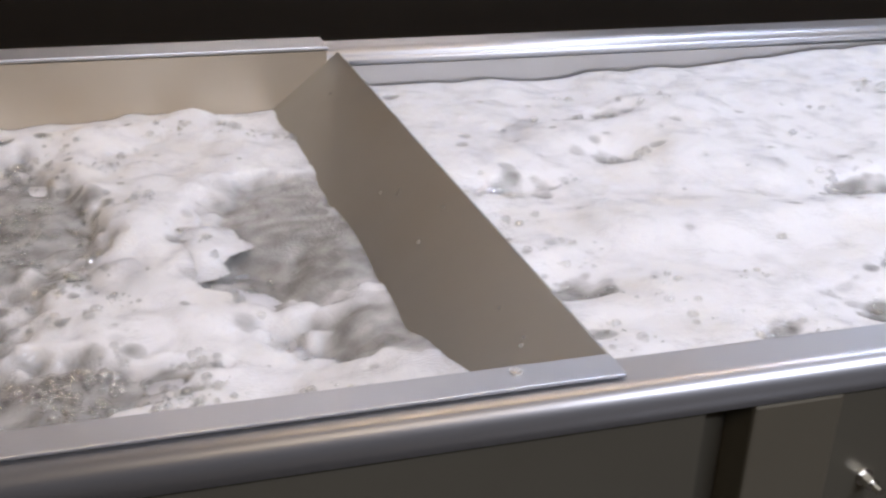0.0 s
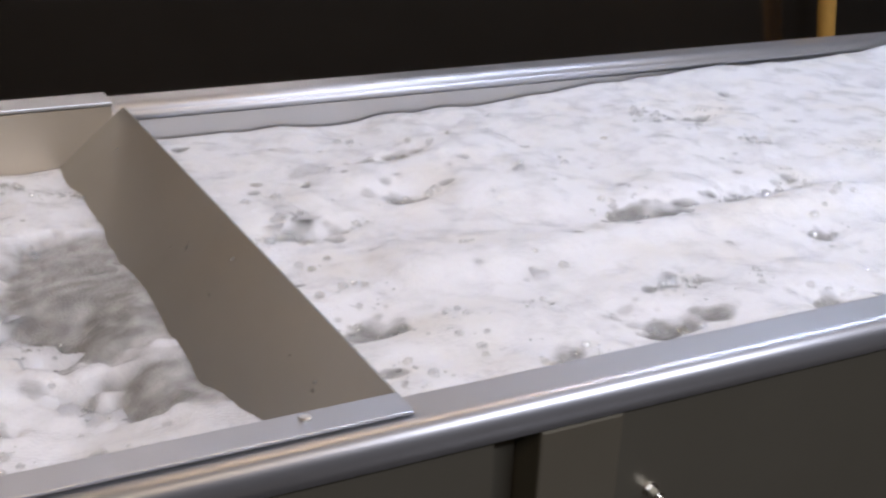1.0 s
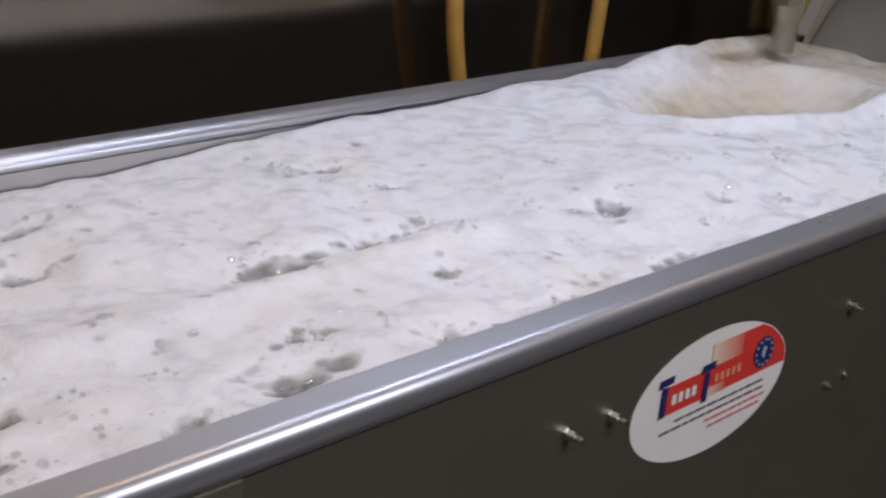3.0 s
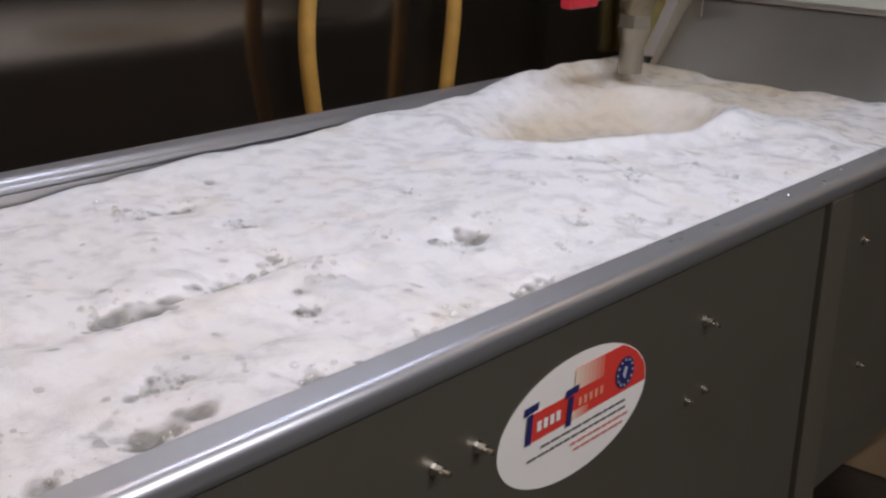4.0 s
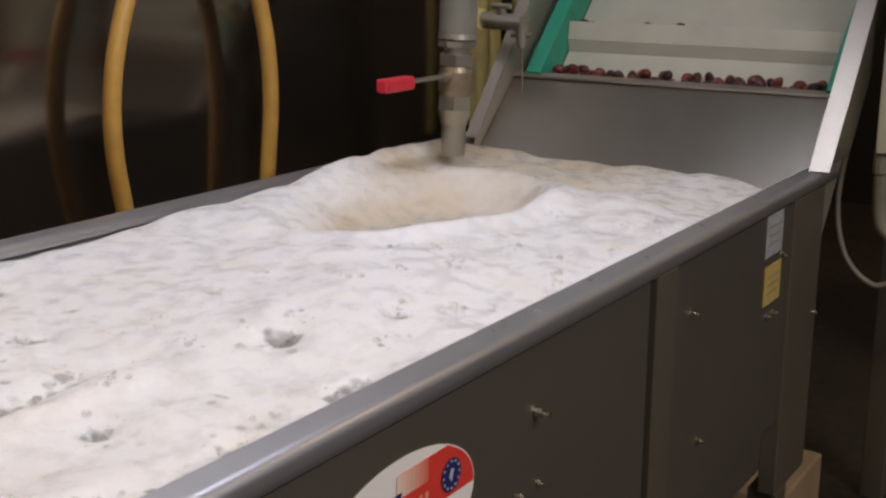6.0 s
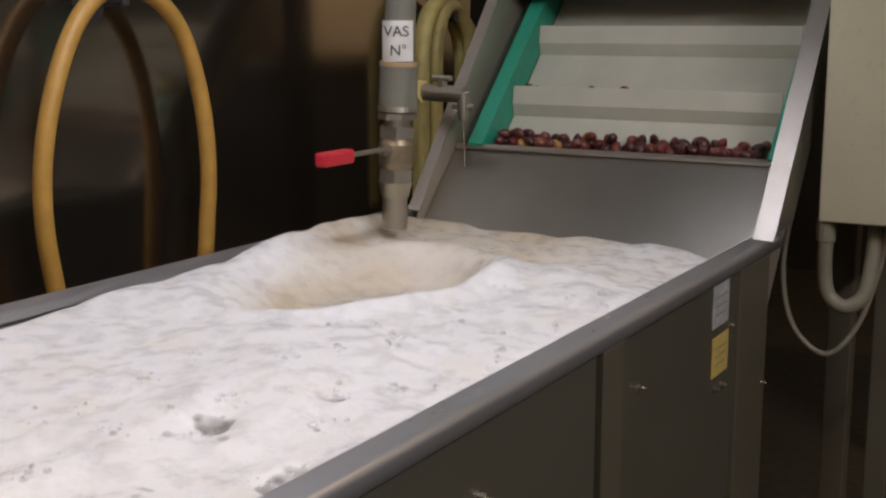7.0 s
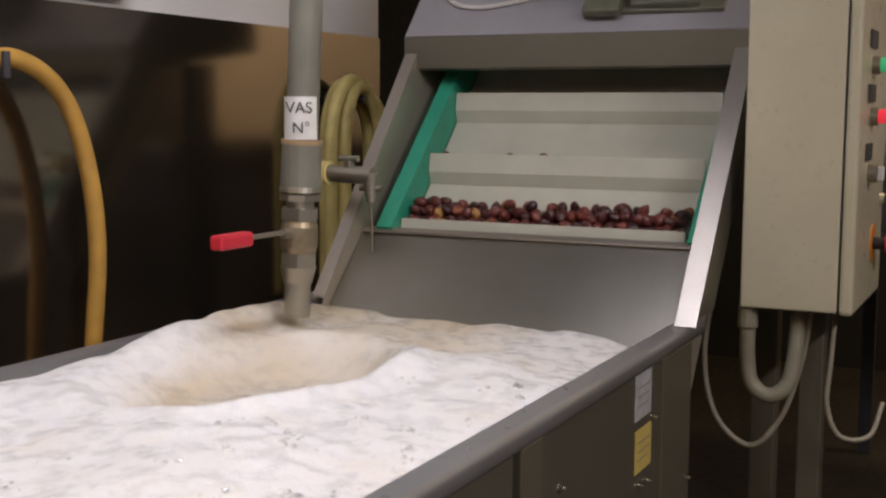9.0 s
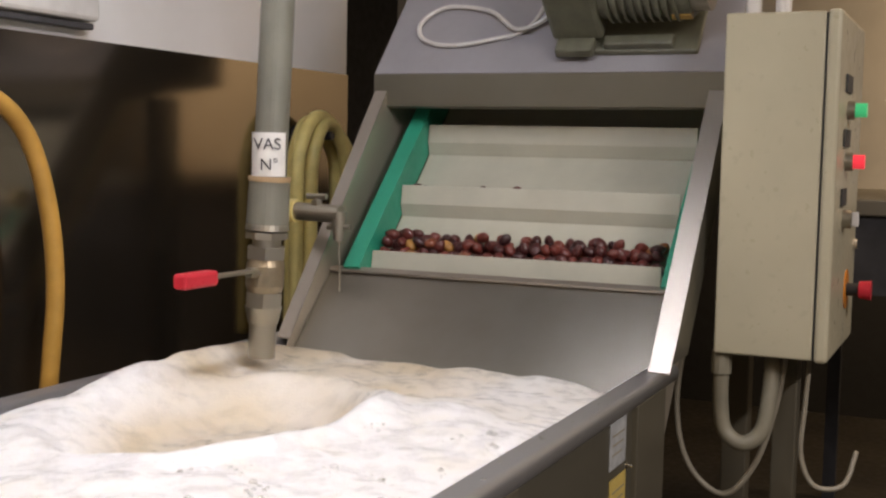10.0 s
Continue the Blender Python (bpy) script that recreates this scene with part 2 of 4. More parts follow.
def box(x0, x1, y0, y1, z0, z1, bevel=0.0, bm=None):
    bm = bm or bmesh.new()
    r = bmesh.ops.create_cube(bm, size=1)
    bmesh.ops.transform(bm, matrix=Matrix.Translation(((x0 + x1) / 2, (y0 + y1) / 2, (z0 + z1) / 2)) @ Matrix.Diagonal((abs(x1 - x0), abs(y1 - y0), abs(z1 - z0), 1)), verts=r["verts"])
    if bevel:
        edges = {e for v in r["verts"] for e in v.link_edges}
        bmesh.ops.bevel(bm, geom=list(edges), offset=bevel, segments=2, affect="EDGES", profile=0.5)
    return bm


def moved(bm, m):
    bmesh.ops.transform(bm, matrix=m, verts=bm.verts)
    return bm


def prism(points, axis, a, b, bm=None):
    """A closed outline swept along an axis. points: pairs in the two other axes, in order."""
    bm = bm or bmesh.new()

    def place(p, s):
        return {"x": (s, p[0], p[1]), "y": (p[0], s, p[1]), "z": (p[0], p[1], s)}[axis]

    rows = [[bm.verts.new(place(p, s)) for p in points] for s in (a, b)]
    n = len(points)
    for i in range(n):
        bm.faces.new((rows[0][i], rows[0][(i + 1) % n], rows[1][(i + 1) % n], rows[1][i]))
    bm.faces.new(rows[0])
    bm.faces.new(rows[1][::-1])
    return bm


def sheet_outline(path, t):
    """The closed outline of a bent sheet of thickness t that runs along a path of pairs."""
    pts = [Vector(p) for p in path]
    off = []
    for i, p in enumerate(pts):
        d = (pts[min(i + 1, len(pts) - 1)] - pts[max(i - 1, 0)]).normalized()
        off.append(p + Vector((-d.y, d.x)) * t)
    return [tuple(p) for p in pts] + [tuple(p) for p in reversed(off)]


def arc(cx, cy, r, a0, a1, n=6):
    return [(cx + r * math.cos(radians(a0 + (a1 - a0) * i / n)), cy + r * math.sin(radians(a0 + (a1 - a0) * i / n))) for i in range(n + 1)]


def rod(p, q, r, bm=None, seg=20, r2=None):
    bm = bm or bmesh.new()
    p, q = Vector(p), Vector(q)
    made = bmesh.ops.create_cone(bm, cap_ends=True, segments=seg, radius1=r, radius2=r if r2 is None else r2, depth=(q - p).length)
    bmesh.ops.transform(bm, matrix=Matrix.Translation((p + q) / 2) @ (q - p).to_track_quat("Z", "Y").to_matrix().to_4x4(), verts=made["verts"])
    return bm


def smooth_path(points, n=12):
    """A Catmull-Rom curve through the points."""
    pts = [Vector(p) for p in points]
    ext = [2 * pts[0] - pts[1]] + pts + [2 * pts[-1] - pts[-2]]
    out = []
    for i in range(1, len(ext) - 2):
        a, b, c, d = ext[i - 1 : i + 3]
        for k in range(n):
            s = k / n
            out.append(0.5 * (2 * b + (c - a) * s + (2 * a - 5 * b + 4 * c - d) * s * s + (3 * b - a - 3 * c + d) * s**3))
    return out + [pts[-1]]


def tube(points, r, seg=14, n=12, bm=None, ribs=0.0):
    bm = bm or bmesh.new()
    path = smooth_path(points, n)
    rings, ref = [], Vector((0.13, 0.31, 0.94))
    for i, p in enumerate(path):
        d = (path[min(i + 1, len(path) - 1)] - path[max(i - 1, 0)]).normalized()
        a = (ref - d * ref.dot(d)).normalized()
        ref = a
        b = d.cross(a)
        rr = r * (1 + (ribs if i % 2 else -ribs))
        rings.append([bm.verts.new(p + rr * (a * math.cos(2 * math.pi * k / seg) + b * math.sin(2 * math.pi * k / seg))) for k in range(seg)])
    for i in range(len(rings) - 1):
        for k in range(seg):
            bm.faces.new((rings[i][k], rings[i][(k + 1) % seg], rings[i + 1][(k + 1) % seg], rings[i + 1][k]))
    bm.faces.new(rings[0][::-1])
    bm.faces.new(rings[-1])
    return bm


def lettering(text, m, size, material, parent):
    data = bpy.data.curves.new("lettering", "FONT")
    data.body, data.size, data.extrude, data.align_x, data.align_y = text, size, 0.0003, "CENTER", "CENTER"
    data.materials.append(material)
    ob = new("lettering", data)
    ob.parent = parent
    ob.matrix_parent_inverse = Matrix.Translation(parent.location).inverted()
    ob.matrix_basis = m
    return ob


# ---- the room ----
W, XL, XR = 0.80, -1.30, 2.42
thing("floor", box(-4.0, 7.0, -4.0, 3.0, -0.10, 0.0), FLOOR_TILE, "brown worn floor of the processing hall", "floor", kind="structure")
thing("ceiling", box(-4.0, 7.0, -4.0, 3.0, 3.4, 3.5), CEILING_PAINT, "grey painted ceiling of the hall", "ceiling", kind="structure")
thing("wall_cladding", box(-4.0, 3.39, 1.25, 1.254, 0.0, 1.638), STEEL_DARKWALL, "dark polished steel cladding behind the washing tank", "wall", kind="structure")
thing("wall_back", box(-4.0, 3.39, 1.256, 1.40, 0.0, 3.4), WHITE_WALL, "white painted wall above dark cladding", "wall", kind="structure")
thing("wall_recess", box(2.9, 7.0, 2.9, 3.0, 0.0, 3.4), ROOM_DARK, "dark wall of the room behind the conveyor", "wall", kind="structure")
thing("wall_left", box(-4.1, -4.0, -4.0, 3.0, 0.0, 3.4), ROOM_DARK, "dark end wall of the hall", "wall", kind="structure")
thing("wall_right", box(7.0, 7.1, -4.0, 3.0, 0.0, 3.4), ROOM_WALL, "brown plaster end wall of the hall", "wall", kind="structure")
# dark strip added so that the end wall's lower part stays dark
thing("dark_wall_base", box(6.975, 6.998, -3.99, 2.99, 0.0, 1.22), ROOM_DARK, "dark strip added to keep the end wall's base dark", "wall", kind="structure")
# added blocks stand in for dark and bright patches mirrored in the cladding
thing("dark_opening_panel", box(6.96, 6.99, -3.95, -2.40, 1.47, 2.60, 0.01), ROOM_DARK, "dark panel standing in for a dark opening in the end wall", "curtain")
thing("dark_block", box(6.85, 6.97, -3.95, -2.62, 0.0, 1.39, 0.01), ROOM_DARK, "dark block added to darken the end wall's mirror image", "cabinet")
thing("bright_block", box(6.82, 6.97, -2.60, -2.03, 1.225, 1.38, 0.004), BRIGHT_PATCH, "pale block standing in for a bright patch mirrored in the cladding", "crate")
thing("ledge", box(6.80, 6.97, -2.61, -1.0, 1.18, 1.224, 0.003), ROOM_DARK, "dark ledge added to carry the pale block", "ledge")
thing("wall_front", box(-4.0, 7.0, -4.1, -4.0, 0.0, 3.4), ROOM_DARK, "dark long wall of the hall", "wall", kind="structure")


# ---- the washing tank ----
tank = tagged(empty("washing_tank", (0.5, 0.4, 0)), "long brushed stainless steel washing tank full of foaming water", "washing tank")

near_path = [(0.0, 0.975), (0.0, 0.996)] + arc(-0.004, 0.996, 0.004, 0, 93, 4) + [(-0.0055, 1.0), (-0.0305, 0.9985)] + arc(-0.0305, 0.985, 0.0135, 94, 180, 10) + [(-0.044, 0.971), (-0.036, 0.969)]
part("near_rim", prism(sheet_outline(near_path, 0.002), "x", XL, XR), STEEL_RIM, tank, "brushed steel rim with a rolled outer edge", True)
far_path = [(W, 0.978), (W, 0.988)] + arc(W + 0.012, 0.988, 0.012, 180, 90, 8) + [(W + 0.014, 1.0), (W + 0.038, 1.0)] + arc(W + 0.040, 0.990, 0.010, 90, 0, 8) + [(W + 0.050, 0.972)]
part("far_rim", prism(sheet_outline(far_path, -0.002), "x", XL, XR), STEEL_RIM, tank, "brushed steel rim on the wall side", True)
part("inner_wall", box(XL, XR, -0.002, 0.0, 0.40, 0.974), STEEL_WALL, tank)
part("inner_wall", box(XL, XR, W, W + 0.002, 0.40, 0.977), STEEL_LINER, tank)
part("tank_bottom", box(XL, XR, 0.004, W - 0.004, 0.39, 0.40), STEEL_WALL, tank)
part("end_wall", box(XL, XL + 0.003, 0.004, W - 0.004, 0.40, 1.0), STEEL_WALL, tank)
part("end_wall", box(XR - 0.003, XR, 0.004, W - 0.004, 0.40, 0.93), STEEL_WALL, tank)

# the raised cover strips of the entry section, screwed onto both rims
part("cover_strip", box(XL, -0.002, -0.029, 0.0, 1.0005, 1.0035, 0.001), STEEL_RIM, tank, "thin steel strip lying on the rim")
part("cover_strip", box(XL, -0.022, W - 0.002, W + 0.046, 1.0005, 1.005, 0.001), STEEL_RIM, tank, "thin steel strip lying on the rim")
part("entry_liner", box(XL, -0.024, W - 0.004, W - 0.001, 0.42, 0.9995), STEEL_WALL, tank, "warm grey inner wall of the entry section")


def bolt(at, r, length, parent, direction=(0, -1, 0), head=True):
    d = Vector(direction)
    p = Vector(at)
    bm = rod(p, p + d * 0.0015, r * 1.35, seg=14)
    rod(p, p + d * length * 0.55, r, bm, seg=6)
    if head:
        rod(p + d * length * 0.55, p + d * length, r * 0.55, bm, seg=10)
    return part("bolt", bm, BOLT_STEEL, parent, "small shiny steel bolt")


bolt((-0.077, -0.010, 1.0035), 0.0035, 0.004, tank, (0, 0, 1), False)

# the sloped partition plate between both sections, with a folded top edge
part_path = [(0.004, 0.985), (0.003, 0.9965), (0.0, 0.998), (-0.30, 0.74)]
bm = prism(sheet_outline(part_path, 0.003), "y", 0.003, W - 0.004)
for v in bm.verts:
    v.co.x += -0.010 * v.co.y / W
part("partition_plate", bm, STEEL_PLATE, tank, "sloped grey steel partition plate")

# front cladding: panels, posts and legs
YP = -0.035
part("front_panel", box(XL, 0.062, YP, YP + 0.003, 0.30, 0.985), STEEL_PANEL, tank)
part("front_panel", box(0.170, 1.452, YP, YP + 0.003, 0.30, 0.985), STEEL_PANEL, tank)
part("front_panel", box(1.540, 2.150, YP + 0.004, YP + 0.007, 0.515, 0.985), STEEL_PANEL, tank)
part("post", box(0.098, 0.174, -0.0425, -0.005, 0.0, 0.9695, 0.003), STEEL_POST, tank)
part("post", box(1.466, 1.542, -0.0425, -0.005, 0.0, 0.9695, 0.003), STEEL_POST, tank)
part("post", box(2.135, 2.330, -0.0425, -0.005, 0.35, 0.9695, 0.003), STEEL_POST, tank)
part("leg", box(2.150, 2.215, -0.0425, 0.02, 0.0, 0.35, 0.003), STEEL_POST, tank)
part("leg", box(2.150, 2.215, W - 0.02, W + 0.04, 0.0, 0.39, 0.003), STEEL_POST, tank)
part("leg", box(-1.25, -1.18, -0.04, 0.02, 0.0, 0.39, 0.003), STEEL_POST, tank)
part("leg", box(-1.25, -1.18, W - 0.02, W + 0.04, 0.0, 0.39, 0.003), STEEL_POST, tank)
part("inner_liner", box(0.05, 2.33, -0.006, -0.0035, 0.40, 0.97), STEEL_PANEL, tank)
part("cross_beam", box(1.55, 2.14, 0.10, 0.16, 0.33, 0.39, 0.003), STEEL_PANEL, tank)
for x, z in ((0.214, 0.883), (0.557, 0.875), (0.625, 0.873), (1.100, 0.877)):
    bolt((x, YP, z), 0.0058, 0.022, tank)
for x, z in ((1.069, 0.773), (1.114, 0.775)):
    bolt((x, YP, z), 0.0042, 0.009, tank)
for x, z in ((1.692, 0.628), (1.634, 0.868), (2.023, 0.762), (2.065, 0.760), (2.100, 0.868)):
    bolt((x, YP + 0.004, z), 0.0045, 0.012, tank)
bolt((2.31, -0.0425, 0.70), 0.0045, 0.010, tank)


# water drops standing on the near rim
rng = random.Random(12)
for i in range(16):
    x = rng.uniform(0.95, 2.2)
    bm = bmesh.new()
    made = bmesh.ops.create_icosphere(bm, subdivisions=2, radius=rng.uniform(0.0022, 0.0045))
    bmesh.ops.transform(bm, matrix=Matrix.Translation((x, rng.uniform(-0.026, -0.006), 0.9993)) @ Matrix.Diagonal((1.3, 1.1, 0.5, 1)), verts=made["verts"])
    thing("water_drop", bm, BUBBLE, "clear water drop standing on the steel rim", "water drop", "drops on the rim", smooth=True)


# drops along the partition's folded edge
for i in range(9):
    y = rng.uniform(0.06, 0.72)
    bm = bmesh.new()
    made = bmesh.ops.create_icosphere(bm, subdivisions=2, radius=rng.uniform(0.0014, 0.0026))
    bmesh.ops.transform(bm, matrix=Matrix.Translation((-0.014 - 0.010 * y / W - rng.uniform(0, 0.05), y, 0.990)) @ Matrix.Diagonal((1.0, 1.3, 0.6, 1)), verts=made["verts"])
    for v in bm.verts:
        v.co.z += (v.co.x + 0.010 * y / W) * 0.86 + 0.011
    thing("water_drop", bm, BUBBLE, "clear water drop on the sloped partition plate", "water drop", "drops on the partition", smooth=True)


# ---- the oval sticker ----
def sticker():
    cx, cz, a, b, n = 0.807, 0.846, 0.148, 0.076, 64
    t = tagged(empty("sticker", (cx, YP, cz)), "oval cream vinyl sticker with a red band on the front panel", "sticker")
    part("sticker_base", prism([(cx + a * math.cos(2 * math.pi * i / n), cz + b * math.sin(2 * math.pi * i / n)) for i in range(n)], "y", YP - 0.0010, YP - 0.0004), STICKER_WHITE, t, "cream oval vinyl")
    y0, y1 = YP - 0.0018, YP - 0.0012
    edge = [(cx + 0.985 * a * math.cos(s), cz + 0.985 * b * math.sin(s)) for s in [radians(52 - 3.4 * i) for i in range(17)]]
    part("red_band", prism([(0.712, 0.842), (0.712, 0.876), (0.801, 0.876), (0.801, 0.905)] + edge, "y", y0, y1), STICKER_RED, t, "red printed band")
    # the print fades from cream to red in narrow steps
    fades = [plain("fade_print", tuple(p + (q - p) * k / 7 for p, q in zip((0.84, 0.66, 0.50), (0.70, 0.10, 0.06))), 0.4, 0, 0.05, 10, 0) for k in range(7)]
    for k, ink in enumerate(fades):
        x = 0.797 + 0.0085 * k
        part("fade_strip", prism([(x, 0.878), (x + 0.001, 0.905), (x + 0.0095, 0.905), (x + 0.0085, 0.878)], "y", y0 - 0.0005, y1 - 0.0007), ink, t, "orange fading print")
        x = 0.792 + 0.0050 * k
        part("fade_strip", prism([(x, 0.842), (x, 0.853), (x + 0.0050, 0.853), (x + 0.0050, 0.842)], "y", y0 - 0.0005, y1 - 0.0007), ink, t, "orange fading print")
    y0, y1 = y0 - 0.0012, y1 - 0.0016
    for x, z in ((0.703, 0.842), (0.780, 0.838)):
        bm = prism([(x + 0.003, z), (x + 0.013, z), (x + 0.016, z + 0.036), (x + 0.006, z + 0.036)], "y", y0, y1)
        prism([(x - 0.001, z + 0.0362), (x + 0.001, z + 0.046), (x + 0.026, z + 0.047), (x + 0.024, z + 0.0382)], "y", y0, y1, bm)
        part("blue_mark", bm, STICKER_BLUE, t, "dark blue printed capital shape")
    for x in (0.727, 0.739, 0.751, 0.763):
        part("white_bar", box(x, x + 0.008, y0, y1, 0.853, 0.865), STICKER_WHITE, t, "pale printed bar")
    for x in (0.806, 0.817, 0.828, 0.839, 0.850):
        part("white_bar", box(x, x + 0.006, y0, y1, 0.857, 0.867), STICKER_FADE, t, "faint printed bar")
    part("emblem_disc", rod((0.903, y1, 0.868), (0.903, y0, 0.868), 0.020, seg=28), STICKER_BLUE, t, "dark blue round emblem")
    for i in range(12):
        s = 2 * math.pi * i / 12
        c = (0.903 + 0.0162 * math.cos(s), 0.868 + 0.0162 * math.sin(s))
        part("emblem_dot", rod((c[0], y0 + 0.0002, c[1]), (c[0], y0 - 0.0005, c[1]), 0.0018, seg=6), INK_PALE, t)
    part("emblem_core", prism([(0.898, 0.866), (0.902, 0.876), (0.908, 0.874), (0.903, 0.860)], "y", y0 - 0.0005, y0), INK_PALE, t)
    rng = random.Random(5)
    for z, x0, x1, ink in ((0.831, 0.737, 0.908, INK_GREY), (0.8215, 0.712, 0.914, INK_GREY), (0.812, 0.795, 0.915, INK_RED), (0.803, 0.802, 0.905, INK_RED)):
        x = x0
        while x < x1 - 0.004:
            w = rng.uniform(0.008, 0.020)
            part("text_bar", box(x, min(x + w, x1), y0, y1, z - 0.0017, z + 0.0017), ink, t, "printed bar")
            x += w + 0.003
    return t


sticker()


def panel_label(x0, x1, z0, z1, material, label):
    t = thing("panel_label", box(x0, x1, YP + 0.002, YP + 0.0035, z0, z1, 0.0004), material, label, "label")
    for i in range(3):
        z = z1 - (z1 - z0) * (0.3 + 0.2 * i)
        part("text_bar", box(x0 + 0.012, x1 - 0.012 - 0.006 * i, YP + 0.0010, YP + 0.0016, z - 0.0014, z + 0.0014), INK_FADED, t)


panel_label(1.995, 2.090, 0.880, 0.962, LABEL_FADED, "faded white warning label on the front panel")
panel_label(2.000, 2.095, 0.785, 0.862, LABEL_YELLOW, "yellow warning label on the front panel")


# ---- foam and water ----
def value_noise(x, y, cell, seed):
    rng = np.random.RandomState(seed)
    grid = rng.rand(256, 256)
    a = 0.6 + 1.7 * seed
    u, v = (x * math.cos(a) - y * math.sin(a)) / cell + 90.3, (x * math.sin(a) + y * math.cos(a)) / cell + 90.7
    i, j = np.floor(u).astype(int), np.floor(v).astype(int)
    f, g = u - i, v - j
    f, g = f * f * (3 - 2 * f), g * g * (3 - 2 * g)
    q = lambda a, b: grid[a % 256, b % 256]
    return (q(i, j) * (1 - f) + q(i + 1, j) * f) * (1 - g) + (q(i, j + 1) * (1 - f) + q(i + 1, j + 1) * f) * g


def puffs(x, y, step, count, r0, r1, flat, seed):
    """Overlapping rounded heads, as on boiling foam: the highest head at each place."""
    rng = np.random.RandomState(seed)
    h = np.zeros_like(x)
    x0, y0 = x[0, 0], y[0, 0]
    for _ in range(count):
        cx, cy = rng.uniform(x.min(), x.max()), rng.uniform(y.min(), y.max())
        r = r0 * (r1 / r0) ** rng.rand() ** 1.6
        i0, i1 = int(max((cx - r - x0) / step, 0)), int(min((cx + r - x0) / step + 2, x.shape[0]))
        j0, j1 = int(max((cy - r - y0) / step, 0)), int(min((cy + r - y0) / step + 2, x.shape[1]))
        if i1 <= i0 or j1 <= j0:
            continue
        ell = rng.uniform(0.7, 1.4)
        d2 = ((x[i0:i1, j0:j1] - cx) / ell) ** 2 + (y[i0:i1, j0:j1] - cy) ** 2
        head = flat * r * np.sqrt(np.clip(1 - d2 / (r * r), 0, 1)) * rng.uniform(0.55, 1.0)
        h[i0:i1, j0:j1] = np.maximum(h[i0:i1, j0:j1], head)
    return h


def softened(h, passes):
    for _ in range(passes):
        q = np.pad(h, 1, mode="edge")
        h = (q[:-2, 1:-1] + q[2:, 1:-1] + q[1:-1, :-2] + q[1:-1, 2:] + 2 * h) / 6
    return h


def sheet(name, x, y, z, material, cover, keep=None, dirt_shade=None):
    nx, ny = x.shape
    verts, cover = np.stack([x, y, z], -1).reshape(-1, 3), cover.reshape(-1)
    idx = np.arange(nx * ny).reshape(nx, ny)
    faces = np.stack([idx[:-1, :-1], idx[1:, :-1], idx[1:, 1:], idx[:-1, 1:]], -1).reshape(-1, 4)
    if keep is not None:
        k = (keep[:-1, :-1] & keep[1:, :-1] & keep[1:, 1:] & keep[:-1, 1:]).reshape(-1)
        faces = faces[k]
        used = np.unique(faces)
        remap = -np.ones(nx * ny, int)
        remap[used] = np.arange(len(used))
        verts, cover, faces = verts[used], cover[used], remap[faces]
    me = bpy.data.meshes.new(name)
    me.vertices.add(len(verts))
    me.vertices.foreach_set("co", verts.ravel())
    me.loops.add(faces.size)
    me.loops.foreach_set("vertex_index", faces.ravel())
    me.polygons.add(len(faces))
    me.polygons.foreach_set("loop_start", np.arange(0, faces.size, 4))
    me.polygons.foreach_set("loop_total", np.full(len(faces), 4))
    me.polygons.foreach_set("use_smooth", np.ones(len(faces), bool))
    me.update(calc_edges=True)
    me.attributes.new("cover", "FLOAT", "POINT").data.foreach_set("value", cover.astype(np.float32))
    if dirt_shade is not None:
        me.attributes.new("dirt_shade", "FLOAT", "POINT").data.foreach_set("value", dirt_shade.reshape(-1).astype(np.float32))
    me.materials.append(material)
    return new(name, me)


def bell(x, y, cx, cy, rx, ry):
    return np.exp(-(((x - cx) / rx) ** 2 + ((y - cy) / ry) ** 2))


HOLLOWS = ((0.075, 0.215, 0.045, 0.045), (0.62, 0.355, 0.15, 0.022), (0.11, 0.45, 0.08, 0.018), (0.46, 0.345, 0.045, 0.035), (0.20, 0.065, 0.022, 0.025), (0.39, 0.175, 0.03, 0.02), (0.96, 0.245, 0.035, 0.025), (0.88, 0.075, 0.035, 0.03), (0.30, 0.62, 0.05, 0.02), (0.75, 0.62, 0.06, 0.02), (0.25, 0.50, 0.03, 0.02), (0.33, 0.10, 0.04, 0.03), (0.51, 0.085, 0.03, 0.02), (0.78, 0.50, 0.02, 0.015), (0.64, 0.23, 0.015, 0.015), (0.69, 0.09, 0.02, 0.015), (1.09, 0.165, 0.02, 0.02))


def dimples(x, y, step, centres, seed):
    """Round thin spots in foam, in swarms: how thin it is at each place, 0 to 1."""
    rng = np.random.RandomState(seed)
    h = np.zeros_like(x)
    x0, y0 = x[0, 0], y[0, 0]
    for cx, cy, count, spread in centres:
        for _ in range(count):
            px, py = cx + rng.normal(0, spread), cy + rng.normal(0, spread * 0.7)
            r = 0.0050 * 4.2 ** (rng.rand() ** 1.3)
            i0, i1 = int(max((px - r - x0) / step, 0)), int(min((px + r - x0) / step + 2, x.shape[0]))
            j0, j1 = int(max((py - r - y0) / step, 0)), int(min((py + r - y0) / step + 2, x.shape[1]))
            if i1 <= i0 or j1 <= j0:
                continue
            d = np.hypot(x[i0:i1, j0:j1] - px, y[i0:i1, j0:j1] - py) / r
            h[i0:i1, j0:j1] = np.maximum(h[i0:i1, j0:j1], np.clip(1.05 - d * d, 0, 1) ** 1.4 * rng.uniform(0.35, 1.0))
    return h


